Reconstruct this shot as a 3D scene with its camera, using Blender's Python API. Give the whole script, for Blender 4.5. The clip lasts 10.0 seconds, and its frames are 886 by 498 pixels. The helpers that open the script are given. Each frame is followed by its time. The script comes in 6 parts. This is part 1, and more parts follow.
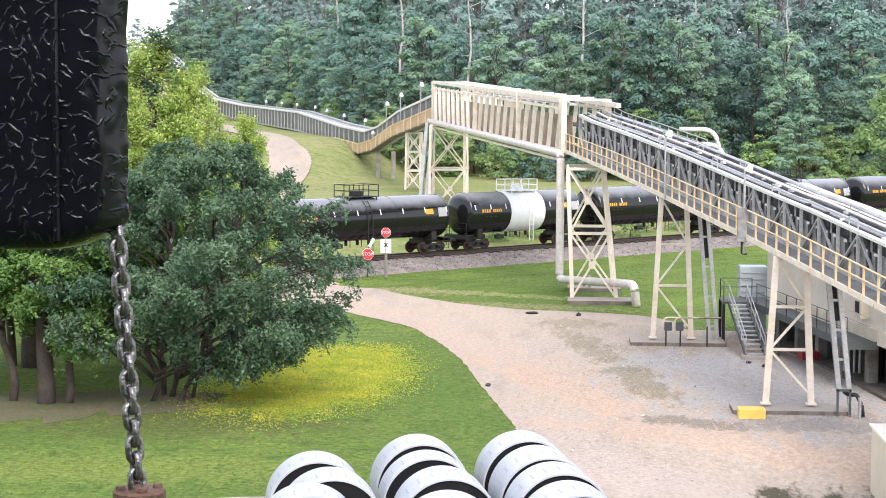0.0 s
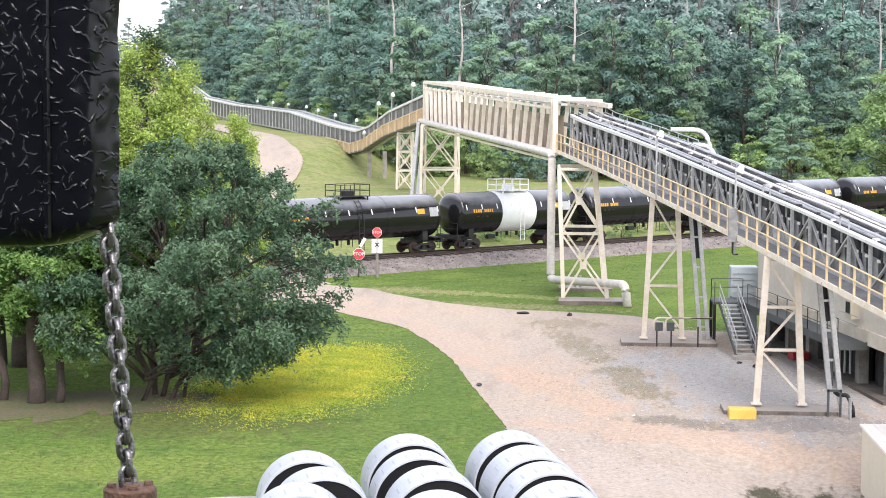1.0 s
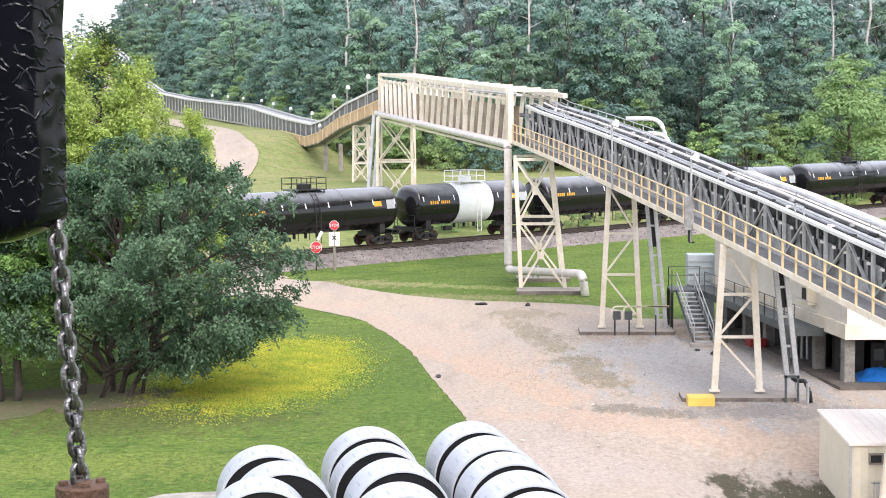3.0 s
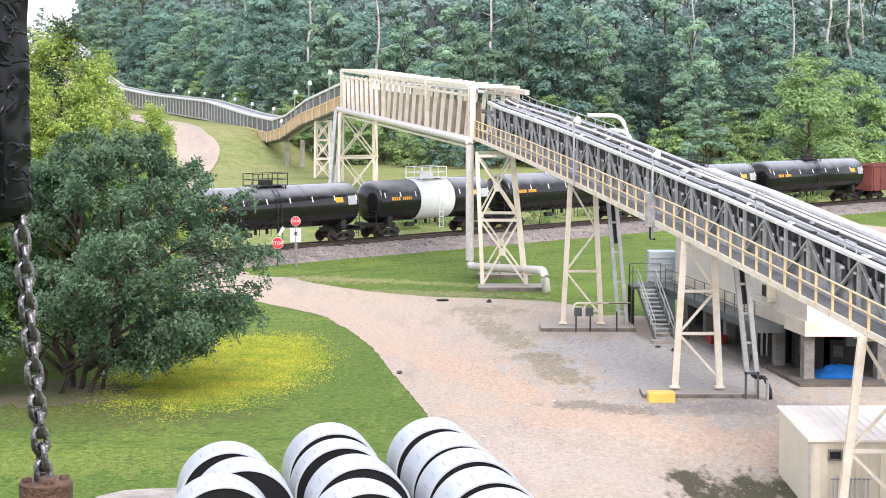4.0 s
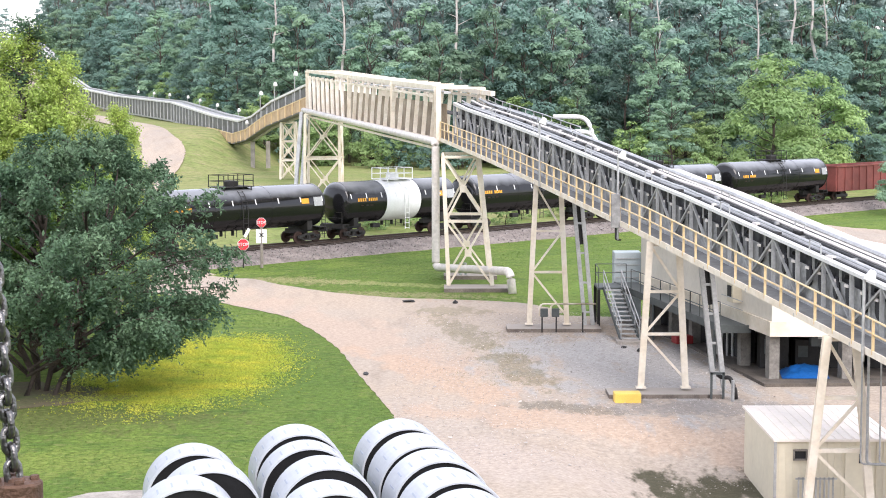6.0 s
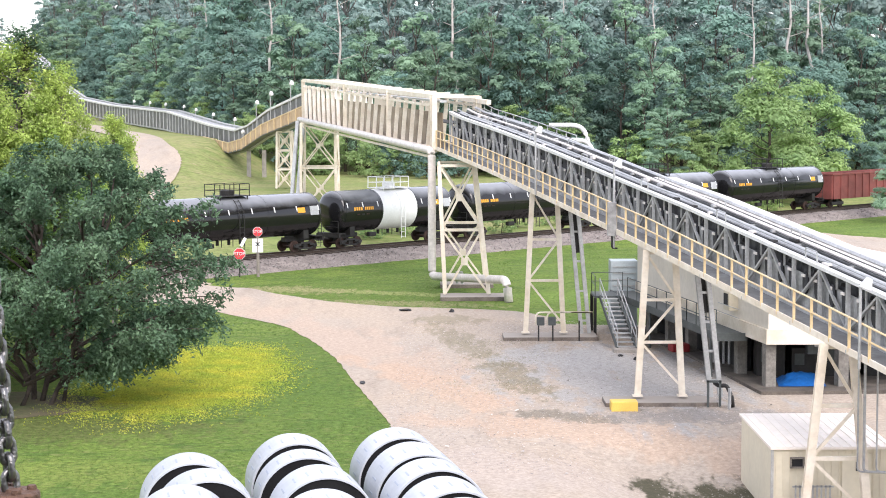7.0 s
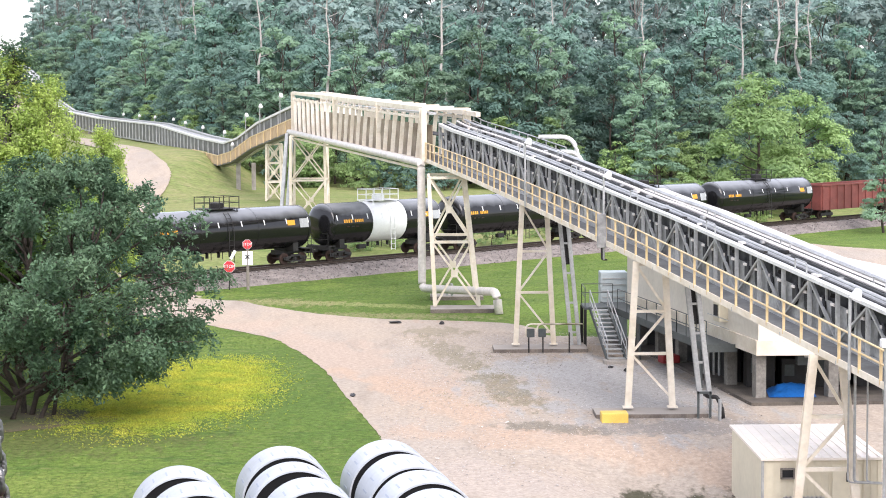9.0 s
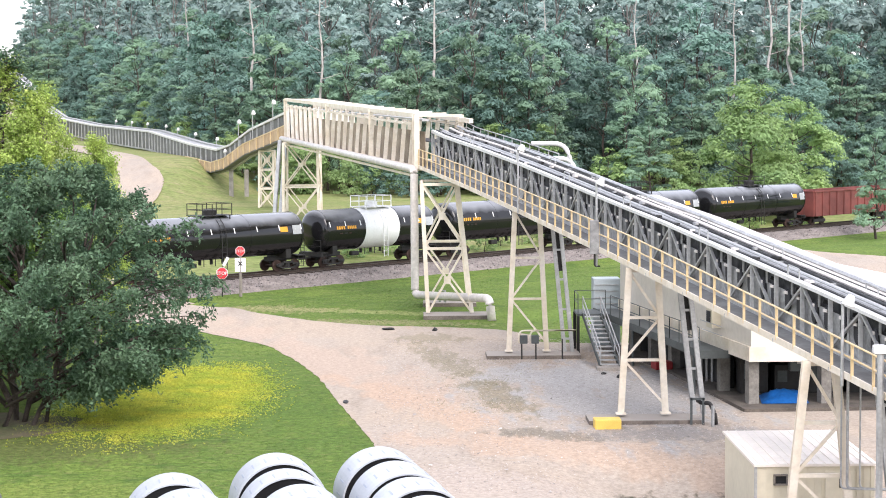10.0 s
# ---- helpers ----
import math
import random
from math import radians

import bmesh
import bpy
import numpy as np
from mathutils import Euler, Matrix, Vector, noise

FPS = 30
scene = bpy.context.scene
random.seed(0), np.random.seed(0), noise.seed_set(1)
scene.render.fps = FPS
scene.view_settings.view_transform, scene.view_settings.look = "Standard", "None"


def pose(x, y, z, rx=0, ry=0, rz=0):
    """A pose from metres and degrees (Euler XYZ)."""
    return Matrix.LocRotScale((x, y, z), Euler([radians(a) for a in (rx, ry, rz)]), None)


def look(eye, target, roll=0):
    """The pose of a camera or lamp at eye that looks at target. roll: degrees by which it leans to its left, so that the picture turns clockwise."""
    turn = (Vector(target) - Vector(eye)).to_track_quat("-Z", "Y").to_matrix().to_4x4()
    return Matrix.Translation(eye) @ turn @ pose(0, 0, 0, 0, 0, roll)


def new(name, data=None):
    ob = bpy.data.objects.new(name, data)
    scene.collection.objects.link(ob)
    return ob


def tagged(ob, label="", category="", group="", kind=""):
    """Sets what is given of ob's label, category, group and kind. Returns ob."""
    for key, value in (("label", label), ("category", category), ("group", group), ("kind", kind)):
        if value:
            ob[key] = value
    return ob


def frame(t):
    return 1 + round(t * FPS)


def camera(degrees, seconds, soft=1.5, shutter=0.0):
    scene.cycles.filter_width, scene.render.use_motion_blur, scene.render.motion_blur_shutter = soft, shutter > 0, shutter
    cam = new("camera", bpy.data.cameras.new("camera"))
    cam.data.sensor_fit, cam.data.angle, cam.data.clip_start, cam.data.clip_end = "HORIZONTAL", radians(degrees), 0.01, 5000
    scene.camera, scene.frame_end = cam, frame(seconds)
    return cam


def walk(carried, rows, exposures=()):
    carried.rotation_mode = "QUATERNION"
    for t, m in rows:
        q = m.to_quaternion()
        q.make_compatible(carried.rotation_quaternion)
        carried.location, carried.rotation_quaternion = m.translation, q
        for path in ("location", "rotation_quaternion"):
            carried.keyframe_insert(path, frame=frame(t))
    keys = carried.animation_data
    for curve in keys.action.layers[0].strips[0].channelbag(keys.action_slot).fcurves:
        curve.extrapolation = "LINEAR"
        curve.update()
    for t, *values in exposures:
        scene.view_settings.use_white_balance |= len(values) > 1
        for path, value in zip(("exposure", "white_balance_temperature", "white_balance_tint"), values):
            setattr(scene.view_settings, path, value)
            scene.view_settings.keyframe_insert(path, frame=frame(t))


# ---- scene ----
cam = camera(27.13, 10.0, soft=1.0)
walk(cam, [
    (0.0, pose(-0.0074, 0.00, 13.0078, 85.2839, -0.2687, 3.8266)),
    (0.5, pose(-0.0052, 0.00, 13.0086, 85.3091, -0.4474, 3.6852)),
    (1.0, pose(-0.0077, 0.00, 13.0047, 85.2843, -0.3862, 3.5595)),
    (1.5, pose(-0.0060, 0.00, 13.0051, 85.1916, -0.1970, 3.4252)),
    (2.0, pose(-0.0021, 0.00, 13.0029, 85.1213, 0.0926, 3.1787)),
    (3.5, pose(0.0037, 0.00, 13.0053, 84.9804, 0.2217, 1.5512)),
    (4.0, pose(-0.0028, 0.00, 13.0053, 84.9073, 0.0682, 0.9881)),
    (4.5, pose(-0.0000, 0.00, 13.0000, 84.8031, 0.0220, 0.5367)),
    (5.0, pose(-0.0030, 0.00, 12.9998, 84.7756, -0.0108, 0.2161)),
    (5.5, pose(-0.0075, 0.00, 13.0020, 84.8310, 0.0000, 0.0000)),
    (7.0, pose(-0.0114, 0.00, 13.0019, 85.2137, 0.2043, -0.2075)),
    (7.5, pose(-0.0114, 0.00, 13.0019, 85.3373, 0.3004, -0.2950)),
    (8.0, pose(-0.0114, 0.00, 13.0019, 85.4300, 0.3047, -0.3969)),
    (8.5, pose(-0.0114, 0.00, 13.0019, 85.5161, 0.3423, -0.4785)),
    (9.0, pose(-0.0114, 0.00, 13.0019, 85.5895, 0.3556, -0.5370)),
    (9.5, pose(-0.0114, 0.00, 13.0019, 85.6816, 0.3947, -0.6219)),
    (10.0, pose(-0.0114, 0.00, 13.0019, 85.7926, 0.3953, -0.7618)),
], exposures=((0.0, 1.12, 6550, 16), (10.0, 1.12, 6550, 16)))

# ---- light ----
world = bpy.data.worlds.new("sky")
scene.world = world
world.use_nodes = True
wn = world.node_tree
sky = wn.nodes.new("ShaderNodeTexSky")
sky.sky_type = "NISHITA"
sky.sun_disc = False
sky.sun_elevation = radians(42)
sky.sun_rotation = radians(162)
sky.air_density = 1.0
sky.dust_density = 1.2
sky.ozone_density = 1.0
veil = wn.nodes.new("ShaderNodeMix")
veil.data_type = "RGBA"
veil.inputs[0].default_value = 0.6
veil.inputs[7].default_value = (6.9, 7.1, 7.6, 1)
wn.links.new(sky.outputs[0], veil.inputs[6])
wn.links.new(veil.outputs[2], wn.nodes["Background"].inputs[0])
wn.nodes["Background"].inputs[1].default_value = 0.15
sun = new("sun", bpy.data.lights.new("sun", "SUN"))
sun.data.energy = 1.5
sun.data.angle = radians(34)
sun.data.color = (1.0, 0.97, 0.93)
sun.matrix_world = look((30, -90, 88), (0, 0, 0))

# ---- materials ----
rng = random.Random(7)


def mat(name, color, rough=0.7, metal=0.0, var=0.25, scale=2.0, fine=25.0, bump=0.15, color2=None, isl=0.0, obj=0.0, spec=0.5):
    """Colour with broad stains, fine grain and relief, in metres."""
    m = bpy.data.materials.new(name)
    m.use_nodes = True
    nt = m.node_tree
    b = nt.nodes["Principled BSDF"]
    geo = nt.nodes.new("ShaderNodeNewGeometry")
    n1 = nt.nodes.new("ShaderNodeTexNoise")
    n1.inputs["Scale"].default_value = scale
    n1.inputs["Detail"].default_value = 6
    n2 = nt.nodes.new("ShaderNodeTexNoise")
    n2.inputs["Scale"].default_value = fine
    n2.inputs["Detail"].default_value = 4
    for n in (n1, n2):
        nt.links.new(geo.outputs["Position"], n.inputs["Vector"])
    ramp = nt.nodes.new("ShaderNodeMapRange")
    ramp.inputs[1].default_value, ramp.inputs[2].default_value = 0.35, 0.68
    nt.links.new(n1.outputs[0], ramp.inputs[0])
    mix = nt.nodes.new("ShaderNodeMix")
    mix.data_type = "RGBA"
    c2 = color2 or tuple(c * (1 - var) for c in color)
    mix.inputs[6].default_value = (*color, 1)
    mix.inputs[7].default_value = (*c2, 1)
    nt.links.new(ramp.outputs[0], mix.inputs[0])
    hsv = nt.nodes.new("ShaderNodeHueSaturation")
    nt.links.new(mix.outputs[2], hsv.inputs["Color"])
    val = nt.nodes.new("ShaderNodeMapRange")
    val.inputs[1].default_value, val.inputs[2].default_value = 0.25, 0.75
    val.inputs[3].default_value, val.inputs[4].default_value = 1 - var * 0.7, 1 + var * 0.7
    nt.links.new(n2.outputs[0], val.inputs[0])
    out = val.outputs[0]
    for amount, node, sock in ((isl, geo, "Random Per Island"), (obj, None, "Random")):
        if amount:
            node = node or nt.nodes.new("ShaderNodeObjectInfo")
            r = nt.nodes.new("ShaderNodeMapRange")
            r.inputs[3].default_value, r.inputs[4].default_value = 1 - amount, 1 + amount
            nt.links.new(node.outputs[sock], r.inputs[0])
            mu = nt.nodes.new("ShaderNodeMath")
            mu.operation = "MULTIPLY"
            nt.links.new(out, mu.inputs[0])
            nt.links.new(r.outputs[0], mu.inputs[1])
            out = mu.outputs[0]
    nt.links.new(out, hsv.inputs["Value"])
    nt.links.new(hsv.outputs[0], b.inputs["Base Color"])
    b.inputs["Roughness"].default_value = rough
    b.inputs["Metallic"].default_value = metal
    b.inputs["Specular IOR Level"].default_value = spec
    if bump:
        bp = nt.nodes.new("ShaderNodeBump")
        bp.inputs["Strength"].default_value = bump
        bp.inputs["Distance"].default_value = 0.05
        nt.links.new(n2.outputs[0], bp.inputs["Height"])
        nt.links.new(bp.outputs[0], b.inputs["Normal"])
    return m


def leaf_mat(name, color, color2, scale, isl=0.35, obj=0.0, through_light=0.35):
    """Leaves: the colour varies by clump and leaf, and light passes through."""
    m = mat(name, color, 0.6, var=0.2, scale=scale, fine=scale * 7, bump=0, color2=color2, isl=isl, obj=obj, spec=0.25)
    nt = m.node_tree
    b = nt.nodes["Principled BSDF"]
    src = b.inputs["Base Color"].links[0].from_socket
    tr = nt.nodes.new("ShaderNodeBsdfTranslucent")
    mix = nt.nodes.new("ShaderNodeMixShader")
    mix.inputs[0].default_value = through_light
    nt.links.new(src, tr.inputs[0])
    nt.links.new(b.outputs[0], mix.inputs[1])
    nt.links.new(tr.outputs[0], mix.inputs[2])
    nt.links.new(mix.outputs[0], nt.nodes["Material Output"].inputs[0])
    return m


def ground_mat(name, cols, s1, s2, s3, stretch=1.0, rot=0.0, bump=0.6, grain=0.3, zones=()):
    """Ground in four colours: broad areas, streaks, patches and coarse grain."""
    m = bpy.data.materials.new(name)
    m.use_nodes = True
    nt = m.node_tree
    b = nt.nodes["Principled BSDF"]
    geo = nt.nodes.new("ShaderNodeNewGeometry")
    mp = nt.nodes.new("ShaderNodeMapping")
    mp.inputs["Rotation"].default_value = (0, 0, rot)
    mp.inputs["Scale"].default_value = (1, stretch, 1)
    nt.links.new(geo.outputs["Position"], mp.inputs[0])

    def noise_node(scale, detail, vec, lo, hi, rough=0.6):
        n = nt.nodes.new("ShaderNodeTexNoise")
        n.inputs["Scale"].default_value = scale
        n.inputs["Detail"].default_value = detail
        n.inputs["Roughness"].default_value = rough
        nt.links.new(vec, n.inputs["Vector"])
        r = nt.nodes.new("ShaderNodeMapRange")
        r.inputs[1].default_value, r.inputs[2].default_value = lo, hi
        nt.links.new(n.outputs[0], r.inputs[0])
        return r.outputs[0], n.outputs[0]
    prev = None
    factors = (noise_node(s1, 5, geo.outputs["Position"], 0.4, 0.62)[0], noise_node(s2, 6, mp.outputs[0], 0.5, 0.68)[0], noise_node(s2 * 2.3, 8, mp.outputs[0], 0.52, 0.74, 0.62)[0])
    col = cols[0]
    for c, fac in zip(cols[1:], factors):
        mix = nt.nodes.new("ShaderNodeMix")
        mix.data_type = "RGBA"
        nt.links.new(fac, mix.inputs[0])
        if prev is None:
            mix.inputs[6].default_value = (*col, 1)
        else:
            nt.links.new(prev, mix.inputs[6])
        mix.inputs[7].default_value = (*c, 1)
        prev = mix.outputs[2]
    for (zx, zy), (rx, ry), turn, strength, c, *coarse in zones:
        zm = nt.nodes.new("ShaderNodeMapping")
        zm.vector_type = "TEXTURE"
        zm.inputs["Location"].default_value = (zx, zy, 0)
        zm.inputs["Rotation"].default_value = (0, 0, turn)
        zm.inputs["Scale"].default_value = (rx, ry, 30)
        nt.links.new(geo.outputs["Position"], zm.inputs[0])
        gr = nt.nodes.new("ShaderNodeTexGradient")
        gr.gradient_type = "SPHERICAL"
        nt.links.new(zm.outputs[0], gr.inputs[0])
        edge = nt.nodes.new("ShaderNodeTexNoise")
        edge.inputs["Scale"].default_value = coarse[0] if coarse else 1.7
        edge.inputs["Detail"].default_value = 4 if coarse else 9
        edge.inputs["Roughness"].default_value = 0.66
        em = nt.nodes.new("ShaderNodeMapping")
        em.inputs["Rotation"].default_value = (0, 0, -0.15)
        em.inputs["Scale"].default_value = (1, 0.3, 1)
        nt.links.new(geo.outputs["Position"], em.inputs[0])
        nt.links.new(em.outputs[0], edge.inputs["Vector"])
        ad = nt.nodes.new("ShaderNodeMath")
        ad.operation = "MULTIPLY_ADD"
        ad.inputs[1].default_value = 3.0
        nt.links.new(edge.outputs[0], ad.inputs[0])
        nt.links.new(gr.outputs[0], ad.inputs[2])
        zr = nt.nodes.new("ShaderNodeMapRange")
        zr.interpolation_type = "SMOOTHSTEP"
        zr.inputs[1].default_value, zr.inputs[2].default_value = 1.62, 2.1
        zr.inputs[4].default_value = strength
        nt.links.new(ad.outputs[0], zr.inputs[0])
        inz = nt.nodes.new("ShaderNodeMath")
        inz.operation = "GREATER_THAN"
        inz.inputs[1].default_value = 0.0
        nt.links.new(gr.outputs[0], inz.inputs[0])
        fin = nt.nodes.new("ShaderNodeMath")
        fin.operation = "MULTIPLY"
        nt.links.new(zr.outputs[0], fin.inputs[0])
        nt.links.new(inz.outputs[0], fin.inputs[1])
        mix = nt.nodes.new("ShaderNodeMix")
        mix.data_type = "RGBA"
        nt.links.new(fin.outputs[0], mix.inputs[0])
        nt.links.new(prev, mix.inputs[6])
        mix.inputs[7].default_value = (*c, 1)
        prev = mix.outputs[2]
    g, raw = noise_node(s3, 7, geo.outputs["Position"], 0.36, 0.64, 0.75)
    val = nt.nodes.new("ShaderNodeMapRange")
    val.inputs[3].default_value, val.inputs[4].default_value = 1 - grain, 1 + grain
    nt.links.new(g, val.inputs[0])
    hsv = nt.nodes.new("ShaderNodeHueSaturation")
    nt.links.new(prev, hsv.inputs["Color"])
    nt.links.new(val.outputs[0], hsv.inputs["Value"])
    nt.links.new(hsv.outputs[0], b.inputs["Base Color"])
    b.inputs["Roughness"].default_value = 0.95
    b.inputs["Specular IOR Level"].default_value = 0.15
    bp = nt.nodes.new("ShaderNodeBump")
    bp.inputs["Strength"].default_value = bump
    bp.inputs["Distance"].default_value = 0.08
    nt.links.new(raw, bp.inputs["Height"])
    nt.links.new(bp.outputs[0], b.inputs["Normal"])
    return m


LAWN = (((-5.5, 121.5), (13.0, 1.6), -0.42, 0.7, (0.27, 0.29, 0.11)),
        ((-10.5, 123.5), (8.0, 3.0), -0.5, 0.6, (0.27, 0.245, 0.12)),
        ((-2.0, 114.5), (8.0, 2.2), -0.3, 0.7, (0.25, 0.235, 0.115)),
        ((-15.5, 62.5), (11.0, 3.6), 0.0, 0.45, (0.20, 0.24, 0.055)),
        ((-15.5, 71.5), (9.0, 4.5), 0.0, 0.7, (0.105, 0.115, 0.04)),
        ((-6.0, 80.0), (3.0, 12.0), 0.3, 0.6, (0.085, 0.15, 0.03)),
        ((9.0, 118.0), (10.0, 5.0), 0.0, 0.5, (0.15, 0.235, 0.045)))
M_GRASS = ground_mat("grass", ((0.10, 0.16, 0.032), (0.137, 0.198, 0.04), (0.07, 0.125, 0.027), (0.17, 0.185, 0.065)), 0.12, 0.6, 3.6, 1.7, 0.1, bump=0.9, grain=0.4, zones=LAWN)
M_BANK = ground_mat("bank_grass", ((0.18, 0.225, 0.07), (0.25, 0.25, 0.105), (0.14, 0.20, 0.055), (0.29, 0.245, 0.14)), 0.05, 0.2, 1.5, 1.8, 0.4, bump=0.8)
ZONES = (((-5.0, 96.0), (4.0, 30.0), 0.42, 0.6, (0.44, 0.335, 0.26), 0.45),
         ((5.2, 70.6), (12.0, 3.6), -0.42, 0.55, (0.45, 0.325, 0.235), 0.45),
         ((0.0, 81.0), (2.2, 13.0), 0.42, 0.6, (0.45, 0.325, 0.235), 0.45),
         ((2.0, 63.0), (7.0, 5.0), 0.0, 0.5, (0.42, 0.36, 0.315), 0.45),
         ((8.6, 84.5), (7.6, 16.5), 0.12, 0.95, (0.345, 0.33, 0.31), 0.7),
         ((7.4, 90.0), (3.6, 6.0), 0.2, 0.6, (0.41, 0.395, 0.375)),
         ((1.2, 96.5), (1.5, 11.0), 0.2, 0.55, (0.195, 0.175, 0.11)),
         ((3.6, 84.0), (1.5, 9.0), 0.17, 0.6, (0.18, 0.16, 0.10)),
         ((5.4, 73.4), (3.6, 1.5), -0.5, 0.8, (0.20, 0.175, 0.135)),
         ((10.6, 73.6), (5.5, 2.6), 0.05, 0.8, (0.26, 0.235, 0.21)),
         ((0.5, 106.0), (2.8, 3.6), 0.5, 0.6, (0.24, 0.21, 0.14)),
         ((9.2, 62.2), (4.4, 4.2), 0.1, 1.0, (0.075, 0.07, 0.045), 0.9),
         ((2.2, 113.5), (7.0, 4.0), -0.2, 0.6, (0.38, 0.28, 0.21)))
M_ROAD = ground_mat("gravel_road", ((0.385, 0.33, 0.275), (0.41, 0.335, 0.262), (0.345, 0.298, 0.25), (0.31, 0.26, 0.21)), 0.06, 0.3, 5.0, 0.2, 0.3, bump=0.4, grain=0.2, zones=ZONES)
M_BLADE = leaf_mat("grass_blade", (0.145, 0.235, 0.048), (0.105, 0.185, 0.038), 0.3, 0.2, through_light=0.5)
M_FLOWER = leaf_mat("yellow_flower", (0.66, 0.64, 0.10), (0.40, 0.50, 0.08), 0.6, 0.3, through_light=0.5)
M_BALLAST = mat("ballast", (0.27, 0.235, 0.215), 0.95, var=0.35, scale=1.0, fine=6, bump=0.9, spec=0.2)
M_RAIL = mat("rail_steel", (0.10, 0.075, 0.06), 0.5, 0.7, var=0.2)
M_TIE = mat("tie_wood", (0.09, 0.075, 0.065), 0.9, var=0.3, obj=0.2)
M_CREAM = mat("cream_paint", (0.78, 0.71, 0.60), 0.55, var=0.12, scale=1.1, fine=7, bump=0.05, color2=(0.66, 0.57, 0.44))
M_TANSHEET = mat("tan_sheet", (0.40, 0.33, 0.25), 0.7, var=0.3, scale=0.8, fine=5, bump=0.05, color2=(0.20, 0.15, 0.10))
M_SLAT = mat("chalky_cream_paint", (0.86, 0.80, 0.71), 0.6, var=0.12, scale=1.5, fine=7, bump=0.05, color2=(0.74, 0.65, 0.54))
M_YELRAIL = mat("yellow_ochre_paint", (0.70, 0.53, 0.31), 0.5, var=0.15, scale=1.0, fine=8, bump=0.05, color2=(0.62, 0.47, 0.24))
M_GUARD = mat("rusty_ochre_panel", (0.58, 0.42, 0.26), 0.7, var=0.2, scale=0.6, fine=3, bump=0.05, color2=(0.42, 0.27, 0.15))
M_GALV = mat("galvanised_steel", (0.47, 0.475, 0.47), 0.5, 0.45, var=0.25, scale=1.2, fine=9, bump=0.05)
M_GREYP = mat("grey_panel", (0.16, 0.165, 0.165), 0.6, 0.1, var=0.35, scale=0.8, fine=5, bump=0.05, color2=(0.09, 0.09, 0.09))
M_SIDE = mat("streaked_sheet", (0.36, 0.36, 0.35), 0.65, 0.1, var=0.35, scale=1.2, fine=7, bump=0.05, color2=(0.17, 0.17, 0.17))
# Near-black mottling stands in for the shade inside the gallery.
M_INNER = mat("shaded_interior", (0.10, 0.10, 0.10), 0.8, var=0.4, scale=1.6, fine=6, bump=0.05, color2=(0.012, 0.012, 0.012))
M_PIPE = mat("insulated_pipe", (0.70, 0.65, 0.60), 0.5, 0.0, var=0.2, scale=1.2, fine=6, bump=0.04)
M_WHITEP = mat("white_girder", (0.72, 0.72, 0.70), 0.5, 0.1, var=0.15, scale=0.8, fine=6, bump=0.04)
M_BELT = mat("belt_rubber", (0.035, 0.035, 0.036), 0.7, var=0.3)
M_CONC = mat("concrete", (0.36, 0.33, 0.29), 0.9, var=0.3, scale=1.2, fine=12, bump=0.3, color2=(0.22, 0.20, 0.18))
M_FOOT = mat("stained_concrete", (0.22, 0.185, 0.155), 0.9, var=0.35, scale=1.2, fine=12, bump=0.3, color2=(0.12, 0.10, 0.085))
# Slab colour holds the building's shade as well as its brown stains.
M_SHADESLAB = mat("shaded_slab", (0.13, 0.11, 0.09), 0.9, var=0.35, scale=1.2, fine=12, bump=0.3, color2=(0.07, 0.06, 0.05))
M_PIER = mat("grey_pier_concrete", (0.25, 0.235, 0.21), 0.9, var=0.35, scale=1.5, fine=10, bump=0.3, color2=(0.14, 0.13, 0.115))
M_YELLOW = mat("yellow_block_paint", (0.80, 0.54, 0.11), 0.6, var=0.15, scale=2, bump=0.05)
M_TANK = mat("black_tank_paint", (0.012, 0.012, 0.013), 0.13, var=0.3, scale=0.6, fine=4, bump=0.012, spec=0.45)


def paler_top(m, top_tint):
    """A paler colour on the upward faces."""
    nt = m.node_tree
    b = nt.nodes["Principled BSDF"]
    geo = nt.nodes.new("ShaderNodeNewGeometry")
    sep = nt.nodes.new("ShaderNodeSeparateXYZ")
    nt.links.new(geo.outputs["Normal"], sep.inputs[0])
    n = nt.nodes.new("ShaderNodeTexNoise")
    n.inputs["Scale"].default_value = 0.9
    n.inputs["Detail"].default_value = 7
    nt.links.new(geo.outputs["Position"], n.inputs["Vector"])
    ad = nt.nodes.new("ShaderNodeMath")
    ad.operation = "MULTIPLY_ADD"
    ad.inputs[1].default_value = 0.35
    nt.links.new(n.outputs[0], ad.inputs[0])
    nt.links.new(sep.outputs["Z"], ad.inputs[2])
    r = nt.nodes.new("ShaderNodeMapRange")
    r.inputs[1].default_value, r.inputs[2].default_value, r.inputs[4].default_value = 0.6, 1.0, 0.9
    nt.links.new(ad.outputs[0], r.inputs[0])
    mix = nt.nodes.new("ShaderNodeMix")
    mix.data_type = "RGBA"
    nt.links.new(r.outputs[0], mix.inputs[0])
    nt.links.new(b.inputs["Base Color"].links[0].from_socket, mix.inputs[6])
    mix.inputs[7].default_value = (*top_tint, 1)
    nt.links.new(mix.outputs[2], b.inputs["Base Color"])


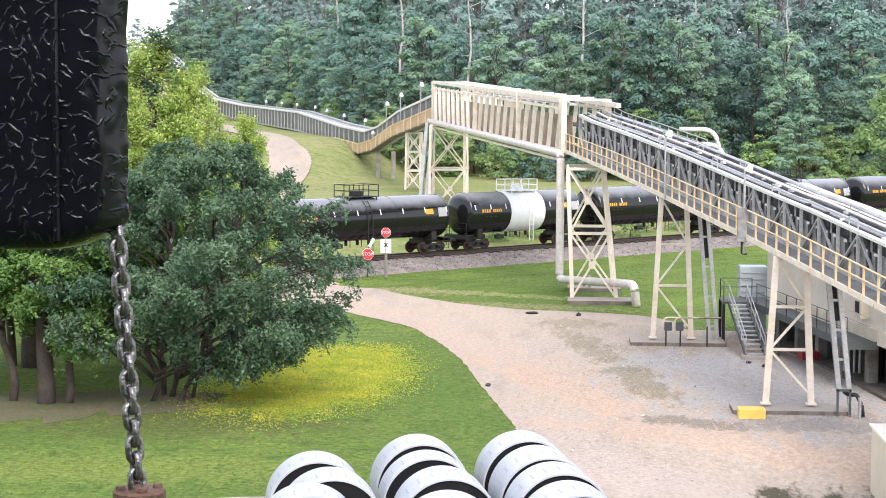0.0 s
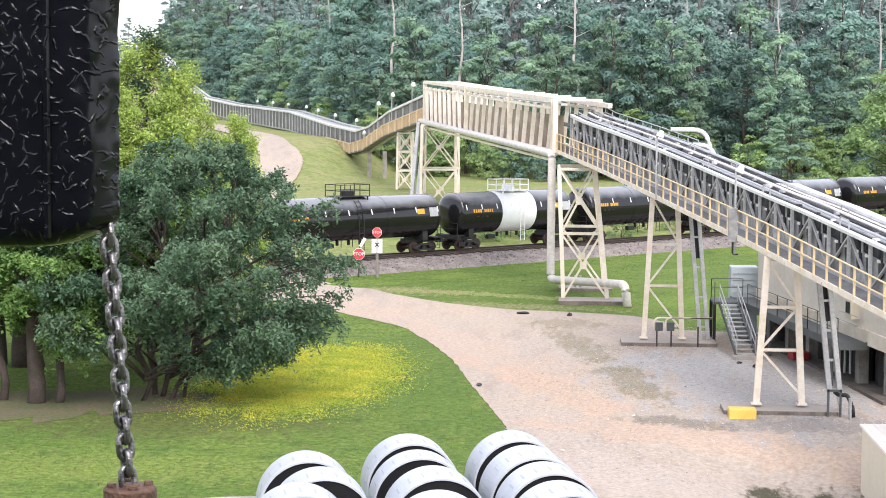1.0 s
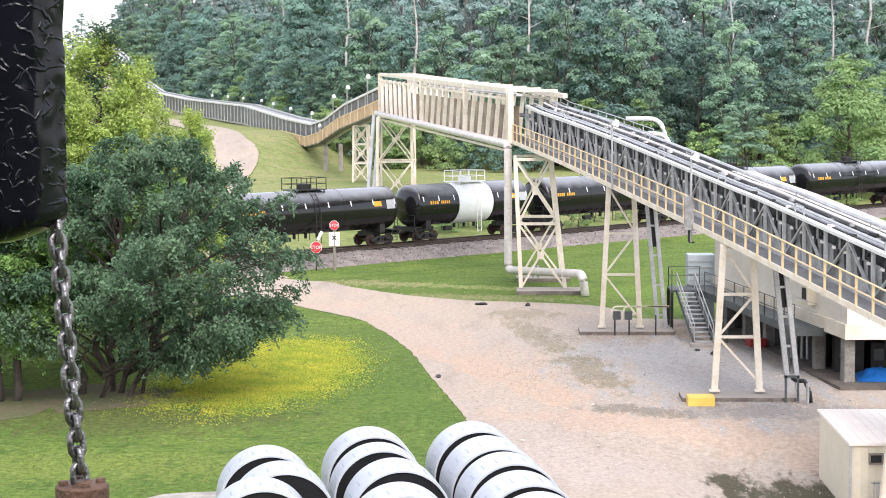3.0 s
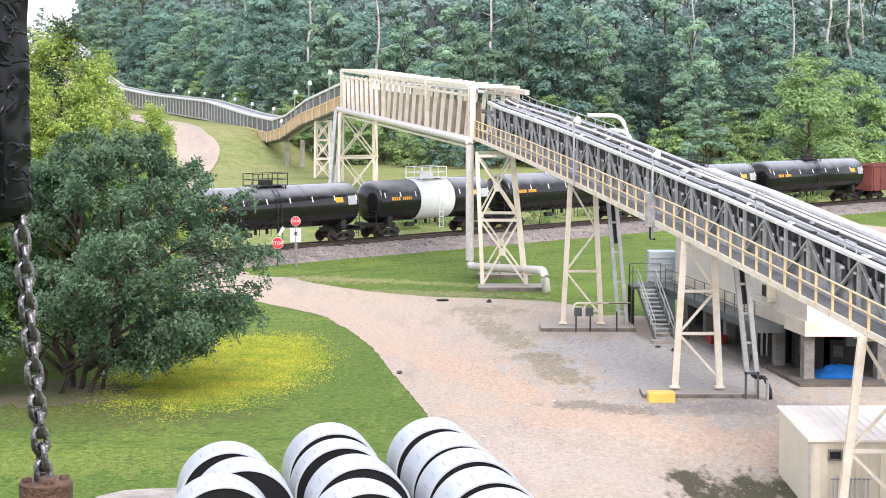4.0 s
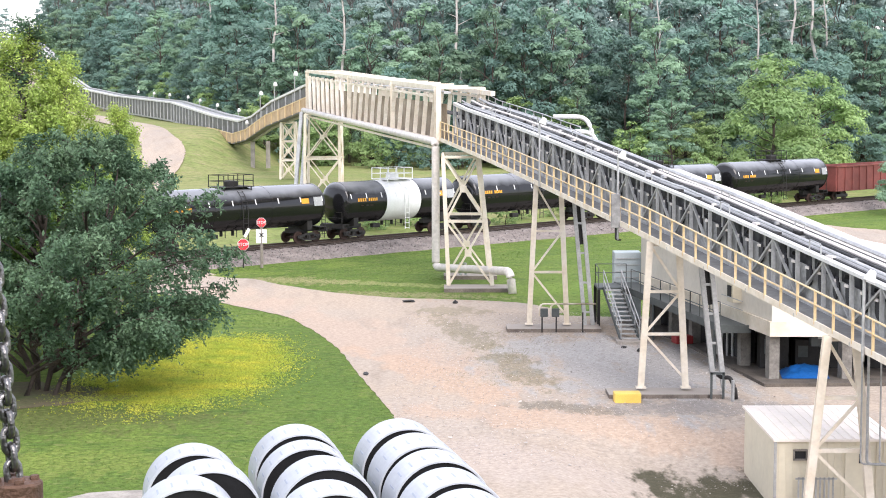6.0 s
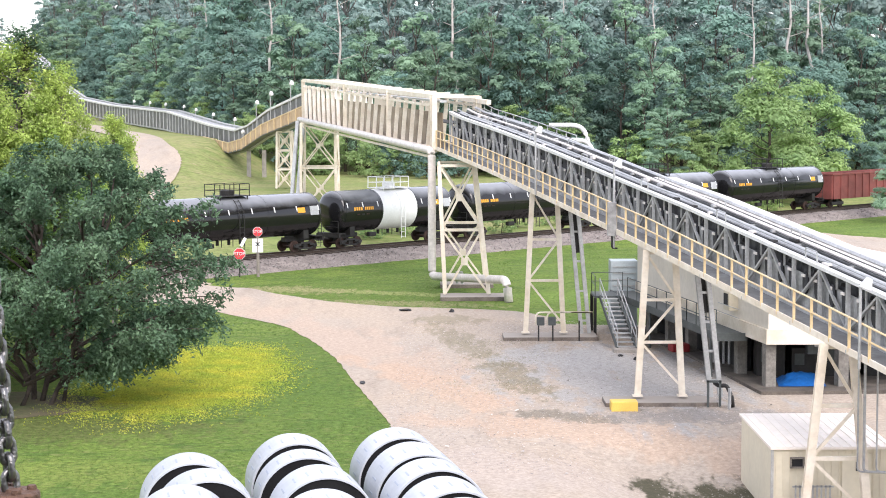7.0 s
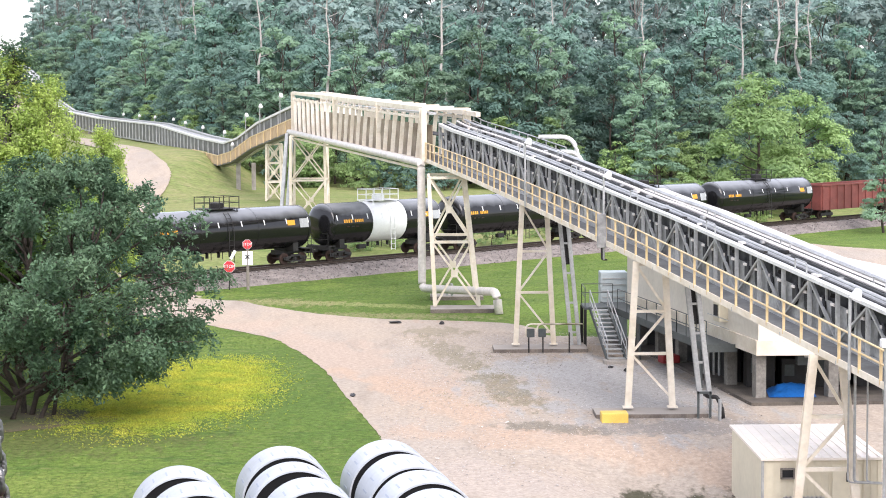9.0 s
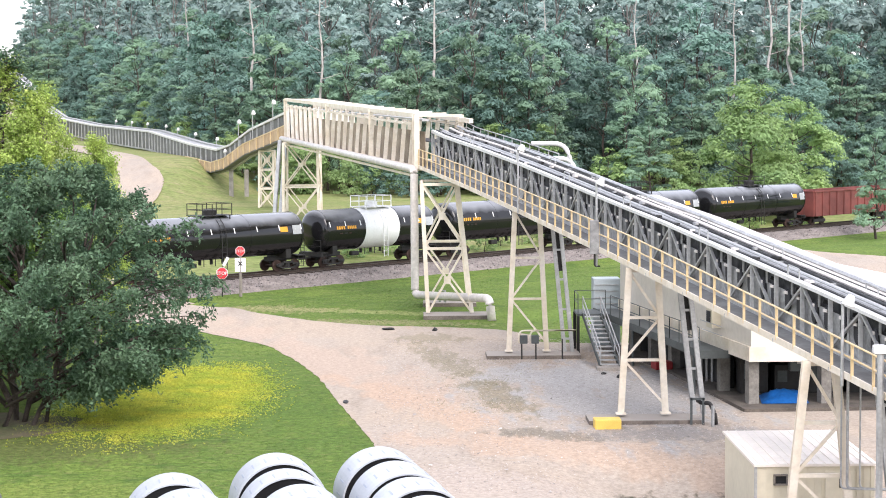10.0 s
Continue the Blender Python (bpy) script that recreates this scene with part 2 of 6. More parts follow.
# Sky reflection along the tank tops, put into the base colour.
paler_top(M_TANK, (0.21, 0.22, 0.235))
paler_top(M_FOOT, (0.34, 0.305, 0.265))
M_WHITE = mat("white_paint", (0.80, 0.80, 0.79), 0.45, var=0.08, scale=1.0, fine=6, bump=0.03)
M_DARK = mat("dark_steel", (0.03, 0.028, 0.027), 0.6, 0.3, var=0.35, scale=2, fine=10)
M_RUST = mat("rusty_wheel", (0.065, 0.038, 0.03), 0.7, 0.4, var=0.4, scale=3)
M_ORANGE = mat("orange_marking", (0.75, 0.35, 0.03), 0.6, var=0.15)
M_REDCAR = mat("oxide_red_paint", (0.22, 0.06, 0.05), 0.7, var=0.35, scale=0.8)
M_SIGNRED = mat("sign_red", (0.62, 0.035, 0.05), 0.45, var=0.1)
M_WOODPOST = mat("weathered_post", (0.25, 0.22, 0.19), 0.9, var=0.3)
M_BEIGE = mat("beige_siding", (0.66, 0.60, 0.46), 0.6, var=0.08, scale=0.6, fine=5, bump=0.03)
M_ROOFW = mat("pale_metal_roof", (0.84, 0.76, 0.67), 0.5, var=0.08, scale=0.6, fine=5, bump=0.03)
M_BLUE = mat("blue_tarp", (0.006, 0.105, 0.36), 0.5, var=0.25, scale=3, fine=8, bump=0.4)
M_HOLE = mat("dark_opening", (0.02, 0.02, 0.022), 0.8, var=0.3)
M_BARK = mat("bark", (0.085, 0.066, 0.054), 0.95, var=0.4, scale=2, fine=14, bump=0.6)
M_PALEBARK = mat("pale_bark", (0.22, 0.20, 0.185), 0.9, var=0.3, scale=1, fine=8, bump=0.3)

M_LEAF = leaf_mat("dark_leaf", (0.135, 0.215, 0.122), (0.072, 0.138, 0.08), 0.5, through_light=0.3)
M_MIDLEAF = leaf_mat("mid_leaf", (0.20, 0.33, 0.09), (0.11, 0.21, 0.06), 0.5)
M_LEAFY = leaf_mat("bright_leaf", (0.47, 0.57, 0.16), (0.30, 0.42, 0.11), 0.5, through_light=0.45)
# Next three leaf colours carry distance haze, paler and bluer, the third most.
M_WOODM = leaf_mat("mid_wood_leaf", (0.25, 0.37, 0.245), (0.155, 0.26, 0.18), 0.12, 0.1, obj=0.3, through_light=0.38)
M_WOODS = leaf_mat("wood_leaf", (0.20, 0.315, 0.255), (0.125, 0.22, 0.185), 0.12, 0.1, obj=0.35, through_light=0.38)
M_FARHAZE = leaf_mat("hazy_far_leaf", (0.33, 0.43, 0.39), (0.23, 0.33, 0.31), 0.12, 0.1, obj=0.3, through_light=0.42)
M_WOODL = leaf_mat("light_wood_leaf", (0.33, 0.45, 0.18), (0.20, 0.315, 0.13), 0.15, 0.25, obj=0.2, through_light=0.4)
M_DEADWOOD = mat("dead_wood", (0.46, 0.43, 0.40), 0.9, var=0.3, scale=1, fine=8, bump=0.3)
M_EARTH = mat("bare_earth", (0.13, 0.105, 0.06), 0.95, var=0.4, scale=0.7, fine=6, bump=0.5, color2=(0.085, 0.11, 0.035))
M_WEED = leaf_mat("weed", (0.26, 0.25, 0.14), (0.20, 0.20, 0.11), 0.5, 0.3)
M_TEXTW = mat("sign_white", (0.8, 0.8, 0.8), 0.5, var=0.05)
M_SLATE = mat("platform_grey", (0.085, 0.097, 0.095), 0.65, 0.1, var=0.25, scale=1.0, fine=8, bump=0.1)
M_RED = mat("red_cover", (0.28, 0.02, 0.02), 0.6, var=0.2)
M_DRUM = mat("white_wrap", (0.45, 0.475, 0.505), 0.4, var=0.08, scale=1.5, fine=5, bump=0.05)
M_DRUMB = mat("black_end", (0.012, 0.012, 0.013), 0.8, var=0.3, spec=0.2)
M_TICK = mat("grey_mark", (0.36, 0.40, 0.47), 0.6, var=0.1)


def crease_mat(name, color):
    """Black vinyl with many short curved creases over soft folds."""
    m = mat(name, color, 0.2, var=0.3, scale=8, fine=40, bump=0, spec=0.3)
    nt = m.node_tree
    geo = nt.nodes.new("ShaderNodeNewGeometry")

    flat = nt.nodes.new("ShaderNodeMapping")
    flat.inputs["Scale"].default_value = (1, 0, 1)
    warp = nt.nodes.new("ShaderNodeTexNoise")
    warp.inputs["Scale"].default_value = 42
    nt.links.new(geo.outputs["Position"], warp.inputs["Vector"])
    bent_at = nt.nodes.new("ShaderNodeVectorMath")
    bent_at.operation = "MULTIPLY_ADD"
    bent_at.inputs[1].default_value = (0.022, 0.0, 0.022)
    nt.links.new(warp.outputs["Color"], bent_at.inputs[0])
    nt.links.new(geo.outputs["Position"], bent_at.inputs[2])
    nt.links.new(bent_at.outputs[0], flat.inputs[0])

    def vec(op, a, b):
        n = nt.nodes.new("ShaderNodeVectorMath")
        n.operation = op
        nt.links.new(a, n.inputs[0])
        if isinstance(b, tuple):
            n.inputs[1].default_value = b
        elif b is not None:
            nt.links.new(b, n.inputs[1])
        return n

    def creases(scale, shift, wide, long):
        """One short ridge at a random angle in each cell."""
        at = vec("ADD", flat.outputs[0], (shift, 0.0, shift * 0.6)).outputs[0]
        cell = nt.nodes.new("ShaderNodeTexVoronoi")
        cell.inputs["Scale"].default_value = scale
        nt.links.new(at, cell.inputs["Vector"])
        sep = nt.nodes.new("ShaderNodeSeparateColor")
        nt.links.new(cell.outputs["Color"], sep.inputs[0])
        turn = nt.nodes.new("ShaderNodeVectorRotate")
        turn.rotation_type = "Y_AXIS"
        angle = nt.nodes.new("ShaderNodeMath")
        angle.operation = "MULTIPLY"
        angle.inputs[1].default_value = 6.283
        nt.links.new(sep.outputs[0], angle.inputs[0])
        nt.links.new(vec("SUBTRACT", at, cell.outputs["Position"]).outputs[0], turn.inputs["Vector"])
        nt.links.new(angle.outputs[0], turn.inputs["Angle"])
        size = vec("LENGTH", vec("MULTIPLY", turn.outputs[0], (1 / wide, 0.0, 1 / long)).outputs[0], None).outputs["Value"]
        r = nt.nodes.new("ShaderNodeMapRange")
        r.interpolation_type = "SMOOTHSTEP"
        r.inputs[3].default_value, r.inputs[4].default_value = 1.0, 0.0
        nt.links.new(size, r.inputs[0])
        return r.outputs[0]

    def plus(a, b):
        n = nt.nodes.new("ShaderNodeMath")
        n.operation = "ADD"
        nt.links.new(a, n.inputs[0])
        nt.links.new(b, n.inputs[1])
        return n.outputs[0]
    fold = nt.nodes.new("ShaderNodeTexNoise")
    fold.inputs["Scale"].default_value = 13
    nt.links.new(geo.outputs["Position"], fold.inputs["Vector"])
    total = plus(plus(creases(42, 0.0, 0.0026, 0.011), creases(30, 0.37, 0.003, 0.014)), fold.outputs[0])
    bp = nt.nodes.new("ShaderNodeBump")
    bp.inputs["Strength"].default_value = 1.0
    bp.inputs["Distance"].default_value = 0.0013
    nt.links.new(total, bp.inputs["Height"])
    nt.links.new(bp.outputs[0], nt.nodes["Principled BSDF"].inputs["Normal"])
    return m


M_BAG = crease_mat("black_vinyl", (0.004, 0.0045, 0.007))
M_CHAIN = mat("chain_steel", (0.22, 0.215, 0.21), 0.32, 0.9, var=0.4, scale=30, fine=120)
M_BLOCK = mat("rusty_block", (0.16, 0.09, 0.06), 0.7, 0.4, var=0.45, scale=30, fine=120, bump=0.3)


# ---- building helpers ----
def thing(name, loc, label, category, group="", kind=""):
    ob = new(name)
    ob.location = loc
    ob.empty_display_size = 0.2
    return tagged(ob, label, category, group, kind)


def finish(bm, name, material, smooth=False):
    me = bpy.data.meshes.new(name)
    bm.normal_update()
    bm.to_mesh(me)
    bm.free()
    for m in material if isinstance(material, (list, tuple)) else [material]:
        me.materials.append(m)
    if smooth:
        for p in me.polygons:
            p.use_smooth = True
    return me


def part(name, bm, material, parent, label="", smooth=False, local=False):
    """One mesh under a thing or a part; the geometry is in world places unless local."""
    me = bm if isinstance(bm, bpy.types.Mesh) else finish(bm, name, material, smooth)
    ob = new(name, me)
    ob.parent = parent
    if not local and parent.type == "EMPTY":
        ob.matrix_parent_inverse = Matrix.LocRotScale(parent.location, parent.rotation_euler, None).inverted()
    if label:
        ob["label"] = label
    return ob


def single(name, bm, material, label, category, group="", kind="", smooth=False):
    ob = new(name, finish(bm, name, material, smooth))
    return tagged(ob, label, category, group, kind)


def box(bm, c, size, rz=0.0, m=None, bevel=0.0):
    mm = m if m is not None else Matrix.Translation(c) @ Matrix.Rotation(rz, 4, "Z")
    r = bmesh.ops.create_cube(bm, size=1.0, matrix=mm @ Matrix.Diagonal((*size, 1)))
    if bevel:
        es = list({e for v in r["verts"] for e in v.link_edges})
        bmesh.ops.bevel(bm, geom=es, offset=bevel, segments=2, affect="EDGES", profile=0.6)


def beam(bm, a, b, w, h=None, up=(0, 0, 1)):
    a, b = Vector(a), Vector(b)
    d = b - a
    z = d.normalized()
    u = Vector(up)
    if abs(z.dot(u)) > 0.98:
        u = Vector((0, 1, 0))
    x = u.cross(z).normalized()
    y = z.cross(x)
    m = Matrix((x, y, z)).transposed().to_4x4()
    m.translation = (a + b) / 2
    bmesh.ops.create_cube(bm, size=1.0, matrix=m @ Matrix.Diagonal((w, h or w, d.length, 1)))


def ibeam(bm, a, b, w, h, t=0.02, up=(0, 0, 1)):
    """A rolled section with two flanges and a web."""
    a, b = Vector(a), Vector(b)
    z = (b - a).normalized()
    u = Vector(up)
    if abs(z.dot(u)) > 0.98:
        u = Vector((0, 1, 0))
    x = u.cross(z).normalized()
    y = z.cross(x)
    beam(bm, a, b, t, h - 2 * t, up)
    for s in (-1, 1):
        o = y * s * (h - t) / 2
        beam(bm, a + o, b + o, w, t, up)


def tube(bm, pts, r, n=8, caps=True):
    pts = [Vector(p) for p in pts]
    rings = []
    for i, p in enumerate(pts):
        d = (pts[min(i + 1, len(pts) - 1)] - pts[max(i - 1, 0)]).normalized()
        u = Vector((0, 0, 1)) if abs(d.z) < 0.95 else Vector((0, 1, 0))
        x = u.cross(d).normalized()
        y = d.cross(x)
        rr = r[i] if isinstance(r, (list, tuple)) else r
        rings.append([bm.verts.new(p + (x * math.cos(2 * math.pi * k / n) + y * math.sin(2 * math.pi * k / n)) * rr) for k in range(n)])
    for p, q in zip(rings, rings[1:]):
        for k in range(n):
            bm.faces.new((p[k], p[(k + 1) % n], q[(k + 1) % n], q[k]))
    if caps:
        bm.faces.new(rings[0][::-1])
        bm.faces.new(rings[-1])


def elbow(pts, r=0.5, n=5):
    """A path with rounded corners."""
    pts = [Vector(p) for p in pts]
    out = [pts[0]]
    for a, b, c in zip(pts, pts[1:], pts[2:]):
        p, q = b + (a - b).normalized() * r, b + (c - b).normalized() * r
        for i in range(n + 1):
            t = i / n
            out.append(p * (1 - t) ** 2 + b * 2 * t * (1 - t) + q * t * t)
    return out + [pts[-1]]


def lathe(bm, prof, m, n=24):
    """A turned shape: (radius, height) pairs round local z."""
    rings = []
    for r, z in prof:
        if r < 1e-6:
            rings.append([bm.verts.new(m @ Vector((0, 0, z)))])
        else:
            rings.append([bm.verts.new(m @ Vector((r * math.cos(2 * math.pi * k / n), r * math.sin(2 * math.pi * k / n), z))) for k in range(n)])
    for p, q in zip(rings, rings[1:]):
        for k in range(n):
            a = [p[k % len(p)], p[(k + 1) % len(p)], q[(k + 1) % len(q)], q[k % len(q)]]
            a = [v for i, v in enumerate(a) if v not in a[:i]]
            if len(a) > 2:
                bm.faces.new(a)


def lerp(tab, x):
    if x <= tab[0][0]:
        a, b = tab[0], tab[1]
    elif x >= tab[-1][0]:
        a, b = tab[-2], tab[-1]
    else:
        for a, b in zip(tab, tab[1:]):
            if a[0] <= x <= b[0]:
                break
    t = (x - a[0]) / (b[0] - a[0])
    return a[1] + (b[1] - a[1]) * t


# ---- ground ----
def smooth01(t):
    t = max(0.0, min(1.0, t))
    return t * t * (3 - 2 * t)


def track_off(x, y):
    """Distance across the track, positive beyond it."""
    return (y - x - 153.7) / math.sqrt(2)


def terrain(x, y):
    d = track_off(x, y)
    z = 2.6 * smooth01((d - 6) / 30)
    if x < -20:
        z += 4.6 * smooth01((d - 50) / 45) * smooth01((-21 - x) / 9) + 0.8 * smooth01((d - 140) / 60) + 9.0 * smooth01((-79 - x) / 16)
    z += 7.0 * smooth01((d - 75) / 130) * smooth01((x + 32) / 40)
    z -= 0.35 * math.exp(-((d + 7.5) / 3.0) ** 2)
    z -= 1.0 * smooth01((71 - y) / 6) * smooth01((x - 3.5) / 4)
    return z


def build_ground():
    bm = bmesh.new()
    xs = [-3000, -1500, -700, -350, -220] + [-150 + 4 * i for i in range(38)] + [1 + i for i in range(10)] + [12 + 4 * i for i in range(36)] + [220, 350, 700, 1500, 3000]
    ys = [-3000, -1000, -300, -100] + [-40 + 4 * i for i in range(25)] + [60 + i for i in range(14)] + [76 + 4 * i for i in range(106)] + [560, 700, 1000, 1800, 3500]
    grid = [[bm.verts.new((x, y, terrain(x, y))) for x in xs] for y in ys]
    for r, q in zip(grid, grid[1:]):
        for i in range(len(xs) - 1):
            bm.faces.new((r[i], r[i + 1], q[i + 1], q[i]))
    for f in bm.faces:
        c = f.calc_center_median()
        f.material_index = 1 if track_off(c.x, c.y) > 6 else 0
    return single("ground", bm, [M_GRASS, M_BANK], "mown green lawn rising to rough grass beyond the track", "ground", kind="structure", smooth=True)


build_ground()


def sheet(name, outline, lift, material, label, category, ragged=0.25, seed=1):
    """A flat patch with a ragged edge lying on the ground."""
    r = random.Random(seed)
    pts = []
    n = len(outline)
    for i in range(n):
        p0, p1, p2, p3 = (Vector((*outline[(i + k) % n], 0)) for k in (-1, 0, 1, 2))
        steps = max(2, int((p2 - p1).length / 0.7))
        for s in range(steps):
            t = s / steps
            p = 0.5 * ((2 * p1) + (p2 - p0) * t + (2 * p0 - 5 * p1 + 4 * p2 - p3) * t * t + (3 * p1 - p0 - 3 * p2 + p3) * t ** 3)
            pts.append((p.x + r.gauss(0, ragged), p.y + r.gauss(0, ragged)))
    bm = bmesh.new()
    vs = [bm.verts.new((x, y, terrain(x, y) + lift)) for x, y in pts]
    f = bm.faces.new(vs)
    if f.normal.z < 0:
        f.normal_flip()
    bmesh.ops.triangulate(bm, faces=[f])
    if name == "road":
        for ax, lo, hi in (((0, 1, 0), 62, 74), ((1, 0, 0), 2, 10)):
            for k in range(lo, hi):
                bmesh.ops.bisect_plane(bm, geom=bm.verts[:] + bm.edges[:] + bm.faces[:], plane_co=Vector(ax) * k, plane_no=ax)
        for v in bm.verts:
            v.co.z = terrain(v.co.x, v.co.y) + lift + (0.05 if v.co.x > 3 and v.co.y < 72 else 0)
    for fc in bm.faces:
        fc.normal_update()
        if fc.normal.z < 0:
            fc.normal_flip()
    return single(name, bm, material, label, category, kind="structure")


ROAD = [(-18, 130), (-14.7, 127.5), (-10.5, 120.2), (-6.6, 115.5), (-2.9, 112.7), (0, 111.8), (4.6, 110), (7.1, 105.8), (9.5, 103), (40, 100), (40, 40), (20, 20), (0, 20),
        (-1.0, 50), (-1.68, 68.3), (-2.14, 73.2), (-3.66, 81.9), (-5.2, 90.8), (-8.3, 102), (-11.85, 108), (-16.5, 114), (-26, 121), (-28, 126)]
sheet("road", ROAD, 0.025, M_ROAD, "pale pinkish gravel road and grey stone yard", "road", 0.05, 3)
sheet("concrete_pad", [(-11.9, 57.0), (-9.7, 58.2), (-7.6, 57.9), (-6.5, 50), (-10, 48), (-13.5, 50)], 0.05, M_CONC, "pale concrete pad beside the rolls", "pad", 0.08, 16)


sheet("gravel_lane", [(33.5, 176), (38, 168), (47, 158), (60, 150), (60, 128), (44, 134), (36, 146), (31, 160)], 0.03, M_ROAD, "pale gravel lane beyond the conveyor", "road", 0.1, 17)


def far_road():
    line = [(-24, 128, 3.0), (-27, 150, 2.6), (-32, 190, 2.6), (-33.6, 216, 2.8), (-34.7, 226, 3.0), (-36.6, 234, 3.2), (-39.6, 244, 3.3), (-47, 277, 3.4), (-58.5, 317, 3.2), (-74, 358, 3.0), (-88, 398, 3.0), (-100, 430, 3.0)]
    bm = bmesh.new()
    prev = None
    pts = []
    for a, b, c, d in zip([line[0]] + line, line, line[1:], line[2:] + [line[-1]]):
        for k in range(14):
            t = k / 14
            pts.append(tuple(0.5 * (2 * b[i] + (c[i] - a[i]) * t + (2 * a[i] - 5 * b[i] + 4 * c[i] - d[i]) * t * t + (3 * b[i] - a[i] - 3 * c[i] + d[i]) * t ** 3) for i in range(3)))
    for x, y, w in pts:
        row = []
        for s in (-1, -0.6, -0.2, 0.2, 0.6, 1):
            xx = x + 0.6 + s * w * 0.9 * (1 + rng.gauss(0, 0.02))
            row.append(bm.verts.new((xx, y, terrain(xx, y) + 0.12)))
        if prev:
            for i in range(5):
                bm.faces.new((prev[i], prev[i + 1], row[i + 1], row[i]))
        prev = row
    single("hill_road", bm, M_ROAD, "pale dirt road climbing the grassy bank", "road", kind="structure")


far_road()

# ---- railway ----
TA = Vector((1, 1, 0)).normalized()
TN = Vector((-1, 1, 0)).normalized()
T0 = Vector((0, 153.7, 0))


def on_track(s, off=0.0, z=0.0):
    return T0 + TA * s + TN * off + Vector((0, 0, z))


def build_track():
    bm = bmesh.new()
    prof = [(-4.2, -0.5), (-3.6, 0.05), (-1.9, 0.62), (-1.3, 0.66), (1.3, 0.66), (1.9, 0.62), (3.8, 0.0), (4.4, -0.5)]
    prev = None
    for i in range(-110, 160):
        row = [bm.verts.new(on_track(i, o + rng.gauss(0, 0.05), z + rng.gauss(0, 0.03))) for o, z in prof]
        if prev:
            for a in range(len(prof) - 1):
                bm.faces.new((prev[a], row[a], row[a + 1], prev[a + 1]))
        prev = row
    bm.normal_update()
    if sum(f.normal.z for f in bm.faces) < 0:
        bmesh.ops.reverse_faces(bm, faces=bm.faces)
    bed = single("track_bed", bm, M_BALLAST, "grey crushed-stone railway ballast bank", "ballast", kind="structure", smooth=True)
    for o in (-0.72, 0.72):
        bm = bmesh.new()
        ibeam(bm, on_track(-105, o, 0.83), on_track(155, o, 0.83), 0.14, 0.17, 0.03)
        single("rail", bm, M_RAIL, "brown steel railway rail on wooden ties", "rail", "rails", "structure")
    me = None
    for i in range(110):
        if me is None:
            bm = bmesh.new()
            box(bm, (0, 0, 0), (2.6, 0.22, 0.16))
            me = finish(bm, "tie", M_TIE)
        p = on_track(-22 + 0.56 * i * 1.6, 0, 0.68)
        ob = new("tie", me)
        ob.matrix_basis = Matrix.Translation(p) @ Matrix.Rotation(radians(135), 4, "Z")
        ob.parent = bed
    bm = bmesh.new()
    for i in range(9000):
        s, o = rng.uniform(-40, 75), rng.uniform(-4.6, -1.7)
        z = lerp(prof, o) if o < 1 else 0.66
        c = on_track(s, o, z + 0.02)
        r = rng.uniform(0.04, 0.11)
        vs = [bm.verts.new(c + Vector((rng.uniform(-1, 1), rng.uniform(-1, 1), rng.uniform(-0.2, 1))) * r) for _ in range(4)]
        for q in ((0, 1, 2), (0, 2, 3), (0, 3, 1), (1, 3, 2)):
            bm.faces.new([vs[k] for k in q])
    single("ballast_stones", bm, mat("stone", (0.26, 0.24, 0.23), 0.95, var=0.3, isl=0.5, bump=0), "loose grey ballast stones beside the track", "stones", kind="stuff")


build_track()

RAILTOP = 0.92


def wheelset_mesh():
    bm = bmesh.new()
    for s in (-1, 1):
        m = Matrix.Translation((0, 0.72 * s, 0.46)) @ Matrix.Rotation(radians(90), 4, "X")
        lathe(bm, [(0, -0.06), (0.12, -0.08), (0.16, -0.05), (0.36, -0.05), (0.39, -0.07), (0.46, -0.07), (0.46, 0.05), (0.39, 0.06), (0.14, 0.03), (0, 0.05)], m, 18)
    tube(bm, [(0, -0.72, 0.46), (0, 0.72, 0.46)], 0.08)
    return finish(bm, "wheelset", M_RUST)


WHEELS = wheelset_mesh()


